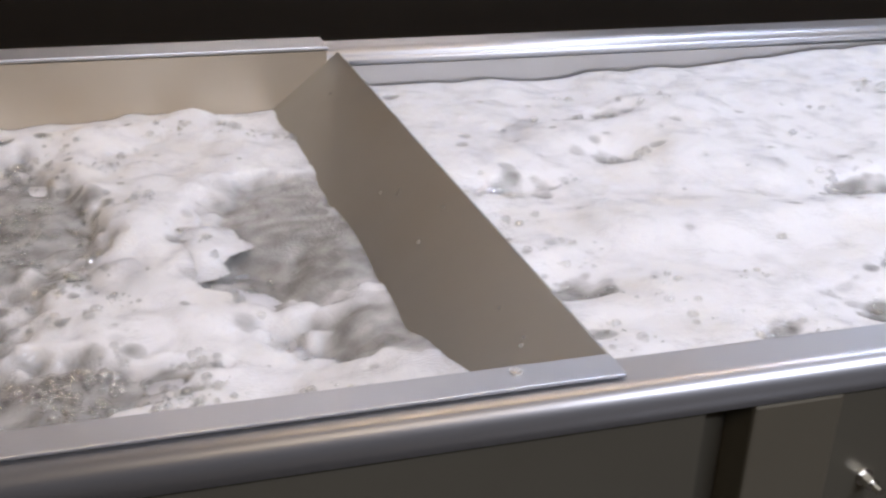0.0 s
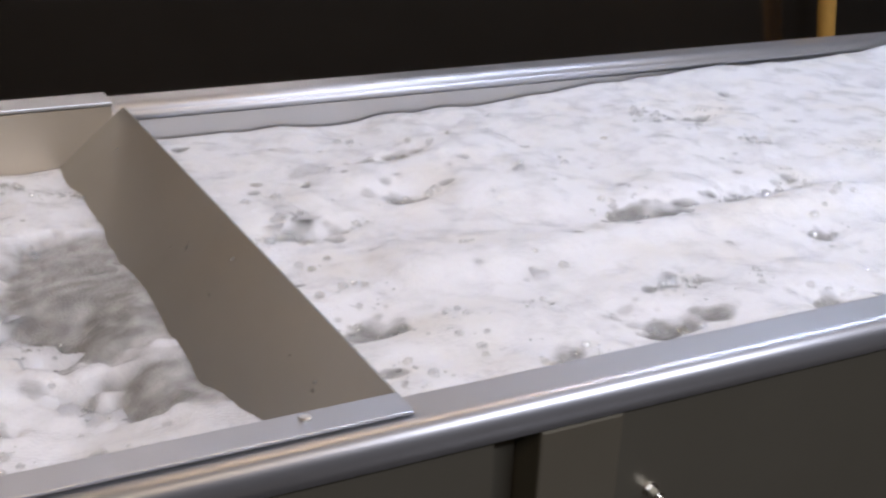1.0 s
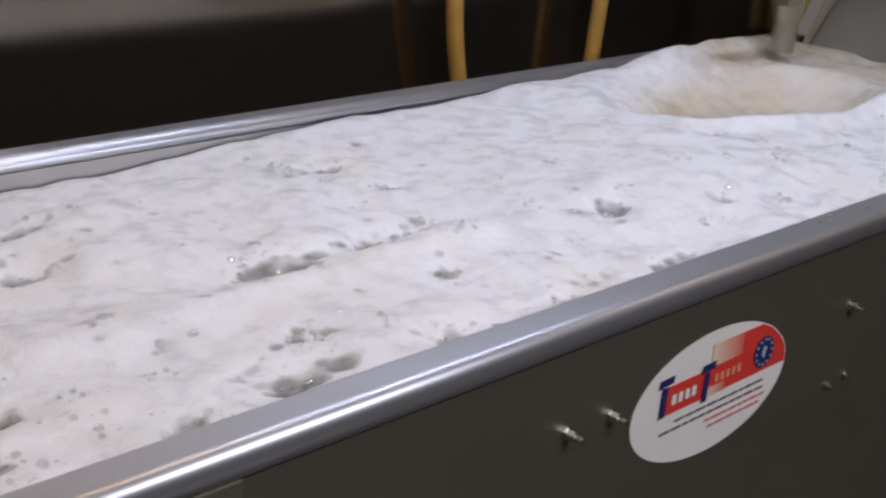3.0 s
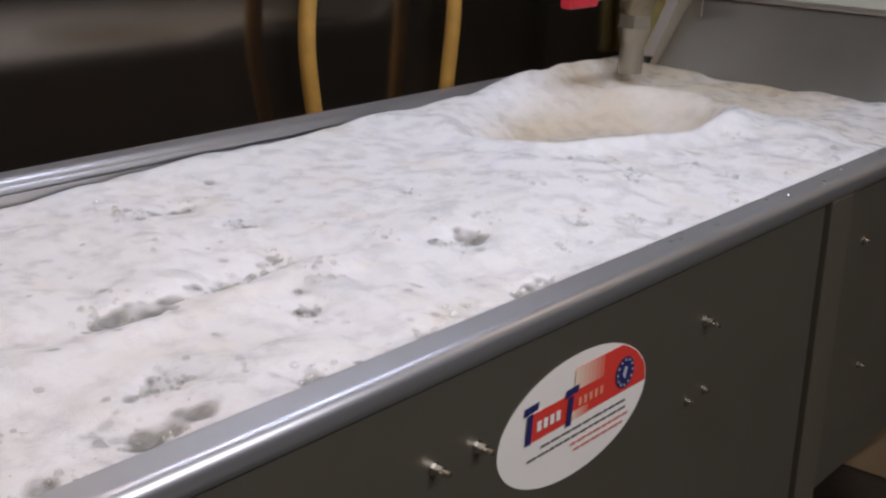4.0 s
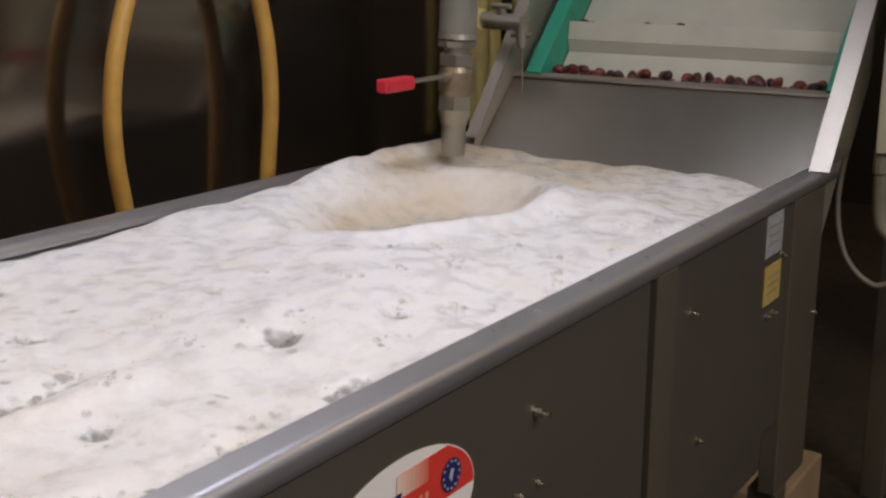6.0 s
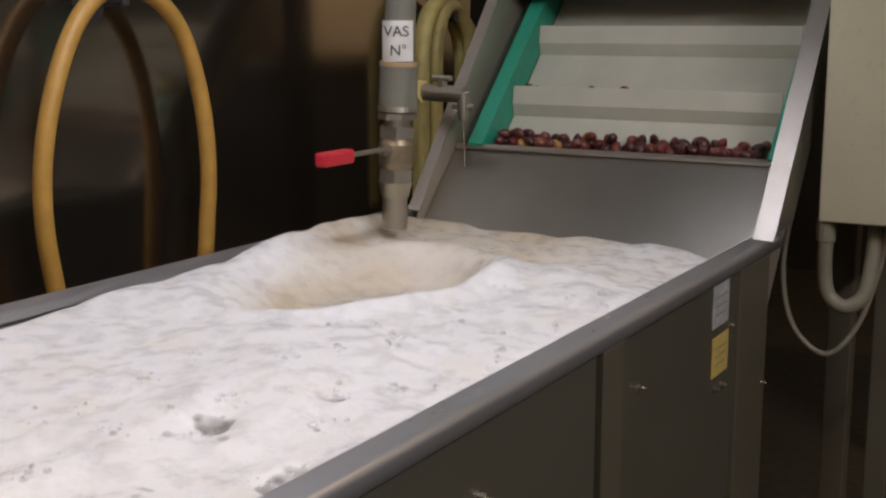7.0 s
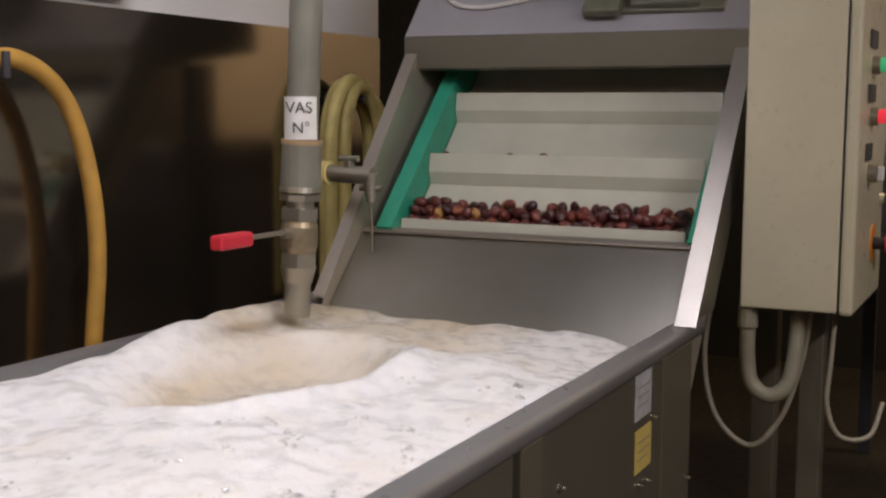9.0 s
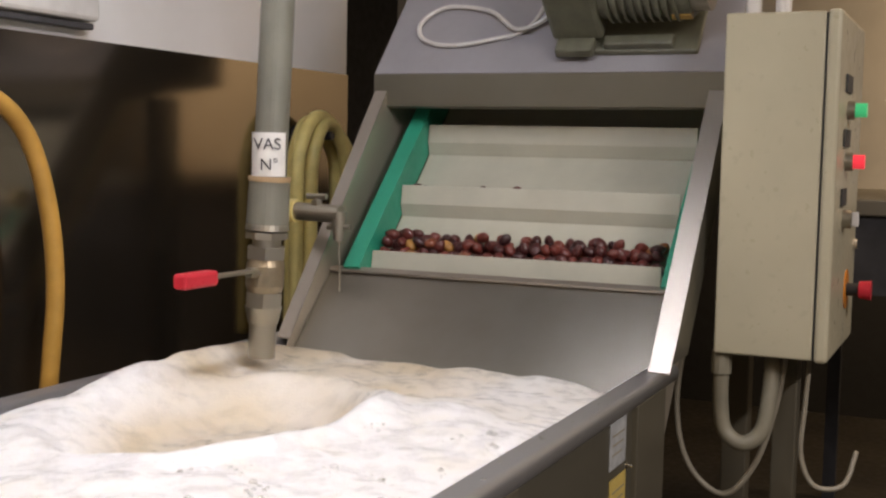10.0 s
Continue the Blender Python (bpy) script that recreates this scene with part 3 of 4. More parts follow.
def crater(x, y):
    """0 outside the hollow that the filling jet keeps open, 1 on its floor; and the swell round its edge."""
    wob = 0.10 * (value_noise(x, y, 0.11, 71) - 0.5)
    d = np.hypot((x - 1.69) / 0.31, (y - 0.535) / 0.220) + wob
    inside = np.clip((1.05 - d) / (0.26 + 0.5 * np.clip((y - 0.40) / 0.25, 0, 1)), 0, 1)
    inside = inside * inside * (3 - 2 * inside)
    return inside, np.exp(-(((d - 1.10) / 0.13) ** 2))


def foam_level(x, y):
    """The large swells of the foam in the main section."""
    z = 0.955 + 0.028 * (value_noise(x, y, 0.22, 3) - 0.5) + 0.016 * np.clip((x - 0.3) / 0.9, 0, 1)
    inside, edge = crater(x, y)
    z = z - 0.054 * inside + 0.022 * edge * np.clip((0.85 - y) / 0.3, 0, 1) + 0.012 * bell(x, y, 1.60, 0.25, 0.40, 0.14)
    z = z + 0.060 * bell(x, y, 1.98, 0.82, 0.31, 0.075) + 0.010 * bell(x, y, 2.22, 0.35, 0.12, 0.3)
    z = z - 0.016 * bell(x, y, 2.25, 0.20, 0.25, 0.25)
    for cx, cy, rx, ry in HOLLOWS:
        z = z - 0.011 * bell(x, y, cx, cy, rx, ry)
    z = z + 0.012 * bell(x, y, 0.55, 0.30, 0.35, 0.03)
    z = z + 0.008 * np.clip((x - 0.55) / 0.35, 0, 1) * np.clip((1.9 - x) / 0.4, 0, 1) * np.exp(-(((y - 0.82) / 0.13) ** 2))
    return np.minimum(z, 0.990 + 0.06 * np.clip((x - 1.2) / 0.5, 0, 1) * np.clip(y / 0.25, 0, 1))


STEP = 0.0030
gx, gy = np.meshgrid(np.arange(0.004, 2.40, STEP), np.arange(0.003, W - 0.002, STEP), indexing="ij")
small = softened(puffs(gx, gy, STEP, 560, 0.022, 0.065, 0.28, 11), 16) + softened(puffs(gx, gy, STEP, 6200, 0.006, 0.015, 0.17, 12), 3)
large = softened(puffs(gx, gy, STEP, 380, 0.035, 0.095, 0.32, 13), 40) + 0.28 * softened(puffs(gx, gy, STEP, 3600, 0.008, 0.024, 0.22, 14), 4)
far_part = np.clip((gx - 0.75) / 0.5, 0, 1)
relief = small * (1 - far_part) + large * far_part
relief = softened(relief, 1) + 0.009 * (value_noise(gx, gy, 0.07, 8) - 0.5)
relief = relief.mean() + (relief - relief.mean()) * (1 - 0.80 * np.sqrt(crater(gx, gy)[0]))
gz = foam_level(gx, gy) + (relief - relief.mean()) * 0.58
gcover = 1.0 - 1.25 * np.clip(value_noise(gx, gy, 0.030, 51) - 0.50, 0, 1) * value_noise(gx, gy, 0.16, 52) * np.clip(1.35 - gx, 0.10, 1)
for hx, hy, rx, ry in HOLLOWS:
    gcover = gcover - 0.46 * bell(gx, gy, hx, hy, rx, ry) * (0.5 + value_noise(gx, gy, 0.02, 53))
inside, edge = crater(gx, gy)
# inside the crater, thinner cover and stronger beige also paint its shade
gcover = gcover - 0.46 * inside
gdirt_shade = np.clip(0.95 * inside + 0.75 * np.clip((gx - 1.78) / 0.3, 0, 1) * np.clip((gy - 0.15) / 0.3, 0.25, 1) + 0.35 * bell(gx, gy, 2.1, 0.75, 0.3, 0.15), 0, 0.7) * (0.6 + 0.6 * value_noise(gx, gy, 0.09, 72))
rs = np.random.RandomState(61)
swarms = [(h[0], h[1], 16, 0.030) for h in HOLLOWS] + [(rs.uniform(0.03, 0.62 + 0.6 * rs.rand()), rs.uniform(0.04, 0.76), rs.randint(2, 9), rs.uniform(0.012, 0.045)) for _ in range(70)] + [(rs.uniform(1.3, 2.3), rs.uniform(0.04, 0.76), 2, 0.03) for _ in range(6)]
thin = dimples(gx, gy, STEP, swarms, 62)
thin = softened(thin, 3)
gcover, gz = gcover - 0.62 * thin, gz - 0.0036 * thin
foam = sheet("foam", gx, gy, gz, FOAM, np.clip(gcover, 0, 1), None, np.clip(gdirt_shade, 0, 1))
tagged(foam, "thick white foam with beige stains on the boiling wash water", "foam", kind="stuff")

# the entry section: grey churning water with broken foam, lower than the main section
STEP2 = 0.0036
wx, wy = np.meshgrid(np.arange(XL + 0.004, -0.03, STEP2), np.arange(0.003, W - 0.005, STEP2), indexing="ij")
cover = 0.62 * value_noise(wx, wy, 0.11, 31) + 0.36 * value_noise(wx, wy, 0.04, 32) + 0.22 * value_noise(wx, wy, 0.014, 33) + 0.12
cover = cover - 0.80 * bell(wx, wy, -0.14, 0.38, 0.10, 0.21) + 0.6 * bell(wx, wy, -0.17, 0.72, 0.17, 0.12) + 0.55 * bell(wx, wy, -0.20, 0.10, 0.20, 0.07) + 0.40 * bell(wx, wy, -0.28, 0.45, 0.05, 0.22)
cover = cover + 0.5 * bell(wx, wy, -0.12, 0.47, 0.05, 0.025) + 0.35 * bell(wx, wy, -0.13, 0.28, 0.07, 0.02)
cover = np.clip(cover - 0.75 * bell(wx, wy, -0.42, 0.50, 0.08, 0.13) - 0.75 * bell(wx, wy, -0.40, 0.17, 0.10, 0.06), 0, 1)
lift = softened(puffs(wx, wy, STEP2, 330, 0.018, 0.060, 0.20, 41), 4) + softened(puffs(wx, wy, STEP2, 2600, 0.006, 0.014, 0.16, 42), 2)
wz = 0.905 + 0.032 * (value_noise(wx, wy, 0.17, 21) - 0.5) + 0.016 * (value_noise(wx, wy, 0.05, 22) - 0.5) + 0.005 * (value_noise(wx, wy, 0.02, 23) - 0.5)
lift = lift * np.clip((-0.05 - wx) / 0.10, 0.35, 1)
wz = wz + lift * np.clip((cover - 0.25) / 0.4, 0.12, 1) + 0.014 * np.clip((cover - 0.3) / 0.3, 0, 1) + 0.014 * bell(wx, wy, -0.16, 0.76, 0.16, 0.10)
calm_edge = softened(wz, 60)
wz = calm_edge + (wz - calm_edge) * np.clip((-0.075 - wx) / 0.08, 0.12, 1)
shore = np.clip((wx + 0.20) / 0.09, 0, 1)
wz = wz + shore * (0.926 + 0.012 * np.clip((0.2 - wy) / 0.1, 0, 1) + 0.006 * (value_noise(wx, wy, 0.05, 24) - 0.5) - calm_edge)
wz = np.minimum(wz, 0.972)
swarms = [(rs.uniform(-0.62, -0.12), rs.uniform(0.04, 0.76), rs.randint(4, 14), rs.uniform(0.015, 0.04)) for _ in range(46)]
thin = dimples(wx, wy, STEP2, swarms, 63)
cover, wz = np.clip(cover - 0.55 * thin, 0, 1), wz - 0.002 * thin
water = sheet("water", wx, wy, wz, FOAM, cover)
tagged(water, "grey churning wash water with broken white foam", "water", kind="structure")


def foam_height(x, y):
    i = int(np.clip((x - 0.004) / STEP, 0, gx.shape[0] - 1))
    j = int(np.clip((y - 0.003) / STEP, 0, gx.shape[1] - 1))
    return float(gz[i, j])


def water_height(x, y):
    i = int(np.clip((x - XL - 0.004) / STEP2, 0, wx.shape[0] - 1))
    j = int(np.clip((y - 0.003) / STEP2, 0, wx.shape[1] - 1))
    return float(wz[i, j])


def clump_mesh(seed):
    """A lumpy head of foam, about a tenth of a metre across, whose edge dips under."""
    s = 0.0030
    x, y = np.meshgrid(np.arange(-0.060, 0.0601, s), np.arange(-0.060, 0.0601, s), indexing="ij")
    r = np.hypot(x, y) + 0.018 * (value_noise(x, y, 0.03, 100 + seed) - 0.5) * 2
    z = 0.010 * np.sqrt(np.clip(1 - (r / 0.055) ** 2, 0, 1)) - 0.010 * np.clip((r - 0.03) / 0.025, 0, 1)
    z = softened(0.80 * z + puffs(x, y, s, 34, 0.008, 0.022, 0.17, 200 + seed), 4) * np.clip(1.2 - r / 0.05, 0, 1) + puffs(x, y, s, 160, 0.004, 0.008, 0.16, 300 + seed) * np.clip(1.2 - r / 0.05, 0, 1)
    ob = sheet("foam_clump", x, y, z, FOAM, np.clip(0.95 - 0.25 * value_noise(x, y, 0.012, 400 + seed), 0, 1), r < 0.058)
    return ob, x, y, z


def bubble_cluster(seed, spots, parent):
    rng = random.Random(seed)
    bm = bmesh.new()
    for x, y, z in spots:
        r = 0.0022 * (4.0 ** rng.random() ** 2.2)
        made = bmesh.ops.create_icosphere(bm, subdivisions=2, radius=r)
        bmesh.ops.translate(bm, vec=(x, y, z + r * 0.25), verts=made["verts"])
    return part("bubble_foam", bm, BUBBLE, parent, "clear soap bubbles", True)


CLUMPS = []
kinds = []
for k in range(6):
    ob, cx, cy, cz = clump_mesh(k)
    rng = random.Random(k)
    spots = []
    while len(spots) < 9:
        i, j = rng.randrange(4, cx.shape[0] - 4), rng.randrange(4, cx.shape[1] - 4)
        if math.hypot(cx[i, j], cy[i, j]) < 0.042:
            spots.append((float(cx[i, j]), float(cy[i, j]), float(cz[i, j])))
    tagged(bubble_cluster(k, spots, ob), kind="stuff")
    tagged(ob, "lumpy head of white foam with clear bubbles, floating", "foam clump", "foam heads on the wash water")
    kinds.append(ob)

rng = random.Random(77)
for k in range(156):
    entry = k >= 100
    if entry:
        x, y = rng.uniform(-0.62, -0.16), rng.uniform(0.07, 0.73)
        base = water_height(x, y) - 0.0155
        if math.hypot((x + 0.15) / 0.06, (y - 0.38) / 0.12) < 1:
            continue
    else:
        x, y = rng.uniform(0.07, 1.15) if k < 30 else rng.uniform(0.07, 0.85), rng.uniform(0.07, 0.73)
        base = foam_height(x, y) - 0.0160
    s = rng.uniform(0.45, 1.05)
    src = kinds[k % 6]
    ob = src if k < 6 else copy_thing(src, Matrix())
    ob.scale = (s, s * rng.uniform(0.75, 1.15), s)
    CLUMPS.append((ob, x, y, base, rng.uniform(0, 360), rng.uniform(0.003, 0.007) * (1.3 if entry else 1.0), rng.uniform(0.6, 1.3), rng.uniform(0, 6.28), rng.uniform(-0.014, 0.014) * (2.0 if entry else 1.0), rng.uniform(-0.010, 0.010) * (2.5 if entry else 1.0)))

# loose bubbles in the hollows and along the edges
rng = random.Random(9)
for place, count in ((0, 900), (1, 1300)):
    bm = bmesh.new()
    hubs = [(h[0] + rng.gauss(0, h[2] * 0.5), h[1] + rng.gauss(0, h[3] * 0.5)) for h in HOLLOWS * 4] + [(rng.uniform(0.03, 1.9), rng.uniform(0.04, 0.45)) for _ in range(60)] if not place else [(rng.uniform(-0.6, -0.10), rng.uniform(0.04, 0.74)) for _ in range(34)] + [(-0.41 + rng.gauss(0, 0.05), 0.48 + rng.gauss(0, 0.09)) for _ in range(22)] + [(-0.39 + rng.gauss(0, 0.06), 0.17 + rng.gauss(0, 0.04)) for _ in range(20)]
    for _ in range(count):
        hx, hy = rng.choice(hubs)
        x, y = hx + rng.gauss(0, 0.014), min(max(hy + rng.gauss(0, 0.010), 0.012), W - 0.015)
        if (not place and x < 0.02) or (place and x > -0.09):
            continue
        r = 0.0015 * (4.6 ** rng.random() ** 2.2)
        z = water_height(x, y) if place else foam_height(x, y)
        made = bmesh.ops.create_icosphere(bm, subdivisions=2 if r > 0.003 else 1, radius=r)
        bmesh.ops.translate(bm, vec=(x, y, z + 0.2 * r), verts=made["verts"])
    thing("bubbles", bm, BUBBLE, "clear soap bubbles on the foam", "bubbles", kind="stuff", smooth=True)


# ---- the inclined conveyor ----
O, TH = Vector((2.30, 0, 1.0)), radians(51.5)
UX, UZ, NX, NZ = math.cos(TH), math.sin(TH), -math.sin(TH), math.cos(TH)


def on_slope(u, d):
    """x and z of a place u metres up the slope and d metres above the frame's upper edge."""
    return (O.x + u * UX + d * NX, O.z + u * UZ + d * NZ)


conveyor = tagged(empty("belt_conveyor", (2.7, 0.4, 0.6)), "inclined stainless steel conveyor rising out of the washing tank", "conveyor")


def slope_prism(outline, y0, y1):
    return prism([on_slope(u, d) for u, d in outline], "y", y0, y1)


for y0, y1, yi in ((-0.056, -0.013, -0.013), (0.780, 0.812, 0.780)):
    bm = slope_prism([(0.0, 0.0), (1.25, 0.0), (1.25, -0.003), (-0.003, -0.003)], y0, y1)
    part("frame_flange", bm, STEEL_FRAME, conveyor, "brushed steel edge of the conveyor frame")
    bm = slope_prism([(-0.16, -0.0035), (1.25, -0.0035), (1.25, -0.20), (-0.16, -0.20)], yi - 0.003 if yi < 0.1 else yi, yi if yi < 0.1 else yi + 0.003)
    part("side_plate", bm, STEEL_WALL, conveyor, "steel side plate of the conveyor")
    outer = y0 if yi < 0.1 else y1 - 0.003
    part("side_web", slope_prism([(0.02, -0.0035), (1.25, -0.0035), (1.25, -0.10), (0.10, -0.10)], outer, outer + 0.003), STEEL_PANEL, conveyor)
LIP = (2.484, 1.134)


def on_belt(u, d):
    """x and z of a place u metres up the belt from the lip and d metres above the lip's plane; the belt rises at 45 degrees."""
    return (LIP[0] + (u - d) * math.sqrt(0.5), LIP[1] + (u + d) * math.sqrt(0.5))


def belt_prism(outline, y0, y1):
    return prism([on_belt(u, d) for u, d in outline], "y", y0, y1)


part("lip_bar", belt_prism([(-0.015, 0.012), (-0.012, 0.015), (0.002, 0.012), (0.004, 0.002), (-0.009, 0.002)], -0.010, 0.777), STEEL_FRAME, conveyor, "folded steel lip across the belt")
part("apron_plate", belt_prism([(-0.34, 0.011), (-0.010, 0.0055), (-0.010, 0.0025), (-0.34, 0.008)], -0.010, 0.777), STEEL_APRON, conveyor, "dull steel apron plate above the foam")
part("guard_strip", belt_prism([(-0.006, 0.022), (0.66, 0.022), (0.66, -0.053), (-0.006, -0.053)], 0.702, 0.742), GREEN_GUARD, conveyor, "green plastic belt guard")
part("guard_strip", belt_prism([(-0.006, 0.022), (0.66, 0.022), (0.66, -0.053), (-0.006, -0.053)], -0.009, 0.010), GREEN_GUARD, conveyor, "green plastic belt guard")
part("leg", box(3.0, 3.06, 0.80, 0.86, 0.0, 1.55, 0.003), STEEL_POST, conveyor)
part("leg", box(3.0, 3.06, -0.08, -0.02, 0.0, 1.55, 0.003), STEEL_POST, conveyor)
part("back_pan", slope_prism([(-0.16, -0.20), (1.25, -0.20), (1.25, -0.205), (-0.16, -0.205)], -0.010, 0.777), STEEL_PANEL, conveyor)

belt = tagged(empty("conveyor_belt"), "cream cleated conveyor belt carrying chestnuts upwards", "conveyor belt")
part("belt_sheet", belt_prism([(-0.50, -0.055), (0.75, -0.055), (0.75, -0.059), (-0.50, -0.059)], 0.012, 0.700), BELT_CREAM, belt)
PITCH, TIP0 = 0.209, -0.164
for k in range(-1, 5):
    u = TIP0 + PITCH * k
    outline = [(u - 0.055, -0.0545), (u - 0.047, -0.0545), (u - 0.028, -0.028), (u, -0.003), (u - 0.004, 0.0), (u - 0.040, -0.026)]
    part("flight", belt_prism(outline, 0.026, 0.700), BELT_CREAM, belt, "cream belt flight")


def chestnut_mesh(seed):
    rng = random.Random(seed)
    bm = bmesh.new()
    bmesh.ops.create_icosphere(bm, subdivisions=3, radius=0.0152)
    a, b, c = rng.uniform(0.95, 1.15), rng.uniform(0.80, 0.95), rng.uniform(0.75, 0.9)
    for v in bm.verts:
        n = v.co.normalized()
        tip = max(n.x, 0) ** 6 * 0.22
        flat = 0.82 if n.z < -0.2 else 1.0
        v.co = Vector((v.co.x * (a + tip), v.co.y * b, v.co.z * c * flat)) * (1 + 0.05 * noise.noise(n * 2 + Vector((seed, 0, 0))))
    me = bpy.data.meshes.new("chestnut")
    bm.to_mesh(me)
    bm.free()
    for p in me.polygons:
        p.use_smooth = True
    me.materials.append(CHESTNUT)
    return me


CHESTNUTS = []
meshes = [chestnut_mesh(s) for s in range(8)]
rng = random.Random(31)


def chestnut(u, d, y):
    ob = new("chestnut", rng.choice(meshes))
    tagged(ob, "glossy dark red brown chestnut lying on the belt", "chestnut", "chestnuts on the belt")
    x, z = on_belt(u, d)
    CHESTNUTS.append((ob, x, y, z, rng.uniform(0, 360), rng.uniform(-60, 60), rng.uniform(0, 360)))


# a full row lies on the flight that comes up over the lip, a few pieces on the next
for dx, dz, count in ((0.018, -0.036, 26), (0.020, -0.008, 26), (0.045, -0.010, 27), (0.044, 0.014, 26), (0.068, 0.012, 27), (0.064, 0.030, 15), (0.084, 0.030, 13)):
    for i in range(count):
        a, b = dx + rng.uniform(-0.004, 0.007), dz + rng.uniform(-0.006, 0.005)
        chestnut(TIP0 + (a + b) * math.sqrt(0.5), (b - a) * math.sqrt(0.5), 0.046 + (i + rng.uniform(-0.22, 0.22)) * 0.634 / (count - 1))
for y in (0.676, 0.655, 0.505, 0.418):
    chestnut(TIP0 + PITCH + 0.016, -0.034, y)

# ---- the hood, its motor and the cable on it ----
hood = tagged(empty("conveyor_hood", (3.0, 0.4, 1.6)), "grey steel hood over the conveyor's upper end", "hood")
# the strip's shade and the cover's light are put into their two colours
part("front_strip", prism(sheet_outline([(2.765, 1.512), (2.742, 1.517), (2.740, 1.594)], -0.003), "y", -0.060, 0.812), STEEL_PANEL, hood, "folded steel edge, its shade put into a dark colour")
part("cover", prism(sheet_outline([(2.738, 1.596), (3.14, 2.06), (3.34, 2.06)], -0.003), "y", -0.060, 0.812), HOOD_LIT_TOP, hood, "grey steel cover, coloured pale for the light on top")
for y in (-0.063, 0.812):
    part("cheek", prism([(2.742, 1.517), (2.740, 1.594), (3.14, 2.056), (3.34, 2.056), (3.34, 1.60)], "y", y, y + 0.003), STEEL_PANEL, hood)

motor = tagged(empty("gear_motor", (2.95, 0.15, 1.85)), "olive grey gear motor with a brass fitting on the hood", "motor")


def on_hood(s, h):
    """A place s metres up the hood's slope and h metres above it."""
    a = math.atan2(0.464, 0.40)
    return (2.740 + s * math.cos(a) - h * math.sin(a), 1.596 + s * math.sin(a) + h * math.cos(a))


def hood_box(s0, s1, h0, h1, y0, y1, bevel=0.004):
    bm = box(s0, s1, y0, y1, h0, h1, bevel)
    return moved(bm, Matrix.Translation((2.740, 0, 1.596)) @ Euler((0, -math.atan2(0.464, 0.40), 0)).to_matrix().to_4x4())


part("base_plate", hood_box(0.05, 0.30, 0.001, 0.016, 0.02, 0.34), MOTOR_PAINT, motor)
part("foot", hood_box(0.03, 0.075, 0.016, 0.040, 0.255, 0.345), MOTOR_PAINT, motor)
part("foot", hood_box(0.055, 0.085, 0.016, 0.034, 0.075, 0.235), MOTOR_PAINT, motor, "pale olive clamp bar")
part("gearbox", hood_box(0.07, 0.24, 0.030, 0.19, 0.235, 0.36, 0.012), MOTOR_PAINT, motor)
x0, z0 = on_hood(0.155, 0.115)
bm = rod((x0, 0.235, z0), (x0, 0.03, z0), 0.072, seg=32)
part("motor_barrel", bm, MOTOR_PAINT, motor, "round motor barrel")
for i in range(9):
    y = 0.215 - i * 0.019
    part("cooling_fin", rod((x0, y, z0), (x0, y - 0.006, z0), 0.082, seg=32), MOTOR_PAINT, motor)
part("end_cap", rod((x0, 0.03, z0), (x0, -0.01, z0), 0.060, seg=32), STEEL_FITTING, motor)
x1, z1 = on_hood(0.115, 0.065)
part("brass_fitting", rod((x1 - 0.02, 0.075, z1), (x1 - 0.02, 0.030, z1), 0.016, seg=6), BRASS, motor, "brass hexagon fitting")


def hood_point(s, h, y):
    x, z = on_hood(s, h)
    return (x, y, z)


thing("cable", tube([hood_point(0.20, 0.10, 0.36), hood_point(0.14, 0.012, 0.44), hood_point(0.10, 0.009, 0.54), hood_point(0.085, 0.009, 0.64), hood_point(0.11, 0.010, 0.715), hood_point(0.17, 0.010, 0.735), hood_point(0.22, 0.010, 0.68), hood_point(0.20, 0.012, 0.56), hood_point(0.13, 0.016, 0.47), hood_point(0.16, 0.02, 0.40), hood_point(0.26, 0.012, 0.37)], 0.0055, 10), CABLE_WHITE, "white electric cable looped on the hood", "cable", smooth=True)

# ---- the control box beside the conveyor ----
cb = tagged(empty("control_box", (2.74, -0.20, 1.0)), "beige enamelled electric control box with push buttons", "control box")
part("body", box(2.53, 2.96, -0.281, -0.088, 1.010, 1.696, 0.004), BOX_PAINT, cb, "beige sheet steel housing")
part("seal", box(2.533, 2.957, -0.2845, -0.2812, 1.013, 1.693), BLACK_RUBBER, cb, "black door seal")
door = part("door", box(2.528, 2.962, -0.312, -0.2847, 1.006, 1.700, 0.008), BOX_PAINT, cb, "beige door")
part("lamp_plate", box(2.62, 2.72, -0.3165, -0.3125, 1.545, 1.580), INK, door)
part("lamp_plate", box(2.62, 2.72, -0.3165, -0.3125, 1.435, 1.470), INK, door)
part("lamp_plate", box(2.62, 2.70, -0.3165, -0.3125, 1.315, 1.350), INK, door)
for z, lens, n in ((1.510, glow("green_lamp", (0.03, 0.40, 0.16), 0.5), "green"), (1.405, glow("red_lamp", (0.75, 0.04, 0.06), 0.6), "red")):
    part("push_button", rod((2.68, -0.312, z), (2.68, -0.328, z), 0.019, seg=24), STEEL_FITTING, door)
    part("button_lens", rod((2.68, -0.328, z), (2.68, -0.350, z), 0.0145, seg=24), lens, door, n + " lit button lens")
part("selector_switch", rod((2.68, -0.312, 1.287), (2.68, -0.330, 1.287), 0.019, seg=24), STEEL_FITTING, door)
part("switch_knob", box(2.674, 2.686, -0.344, -0.330, 1.272, 1.302, 0.003), CABLE_WHITE, cb)
part("stop_plate", rod((2.80, -0.312, 1.130), (2.80, -0.3145, 1.130), 0.042, seg=32), glow("amber_plate", (0.7, 0.25, 0.03), 0.0), door, "amber round plate")
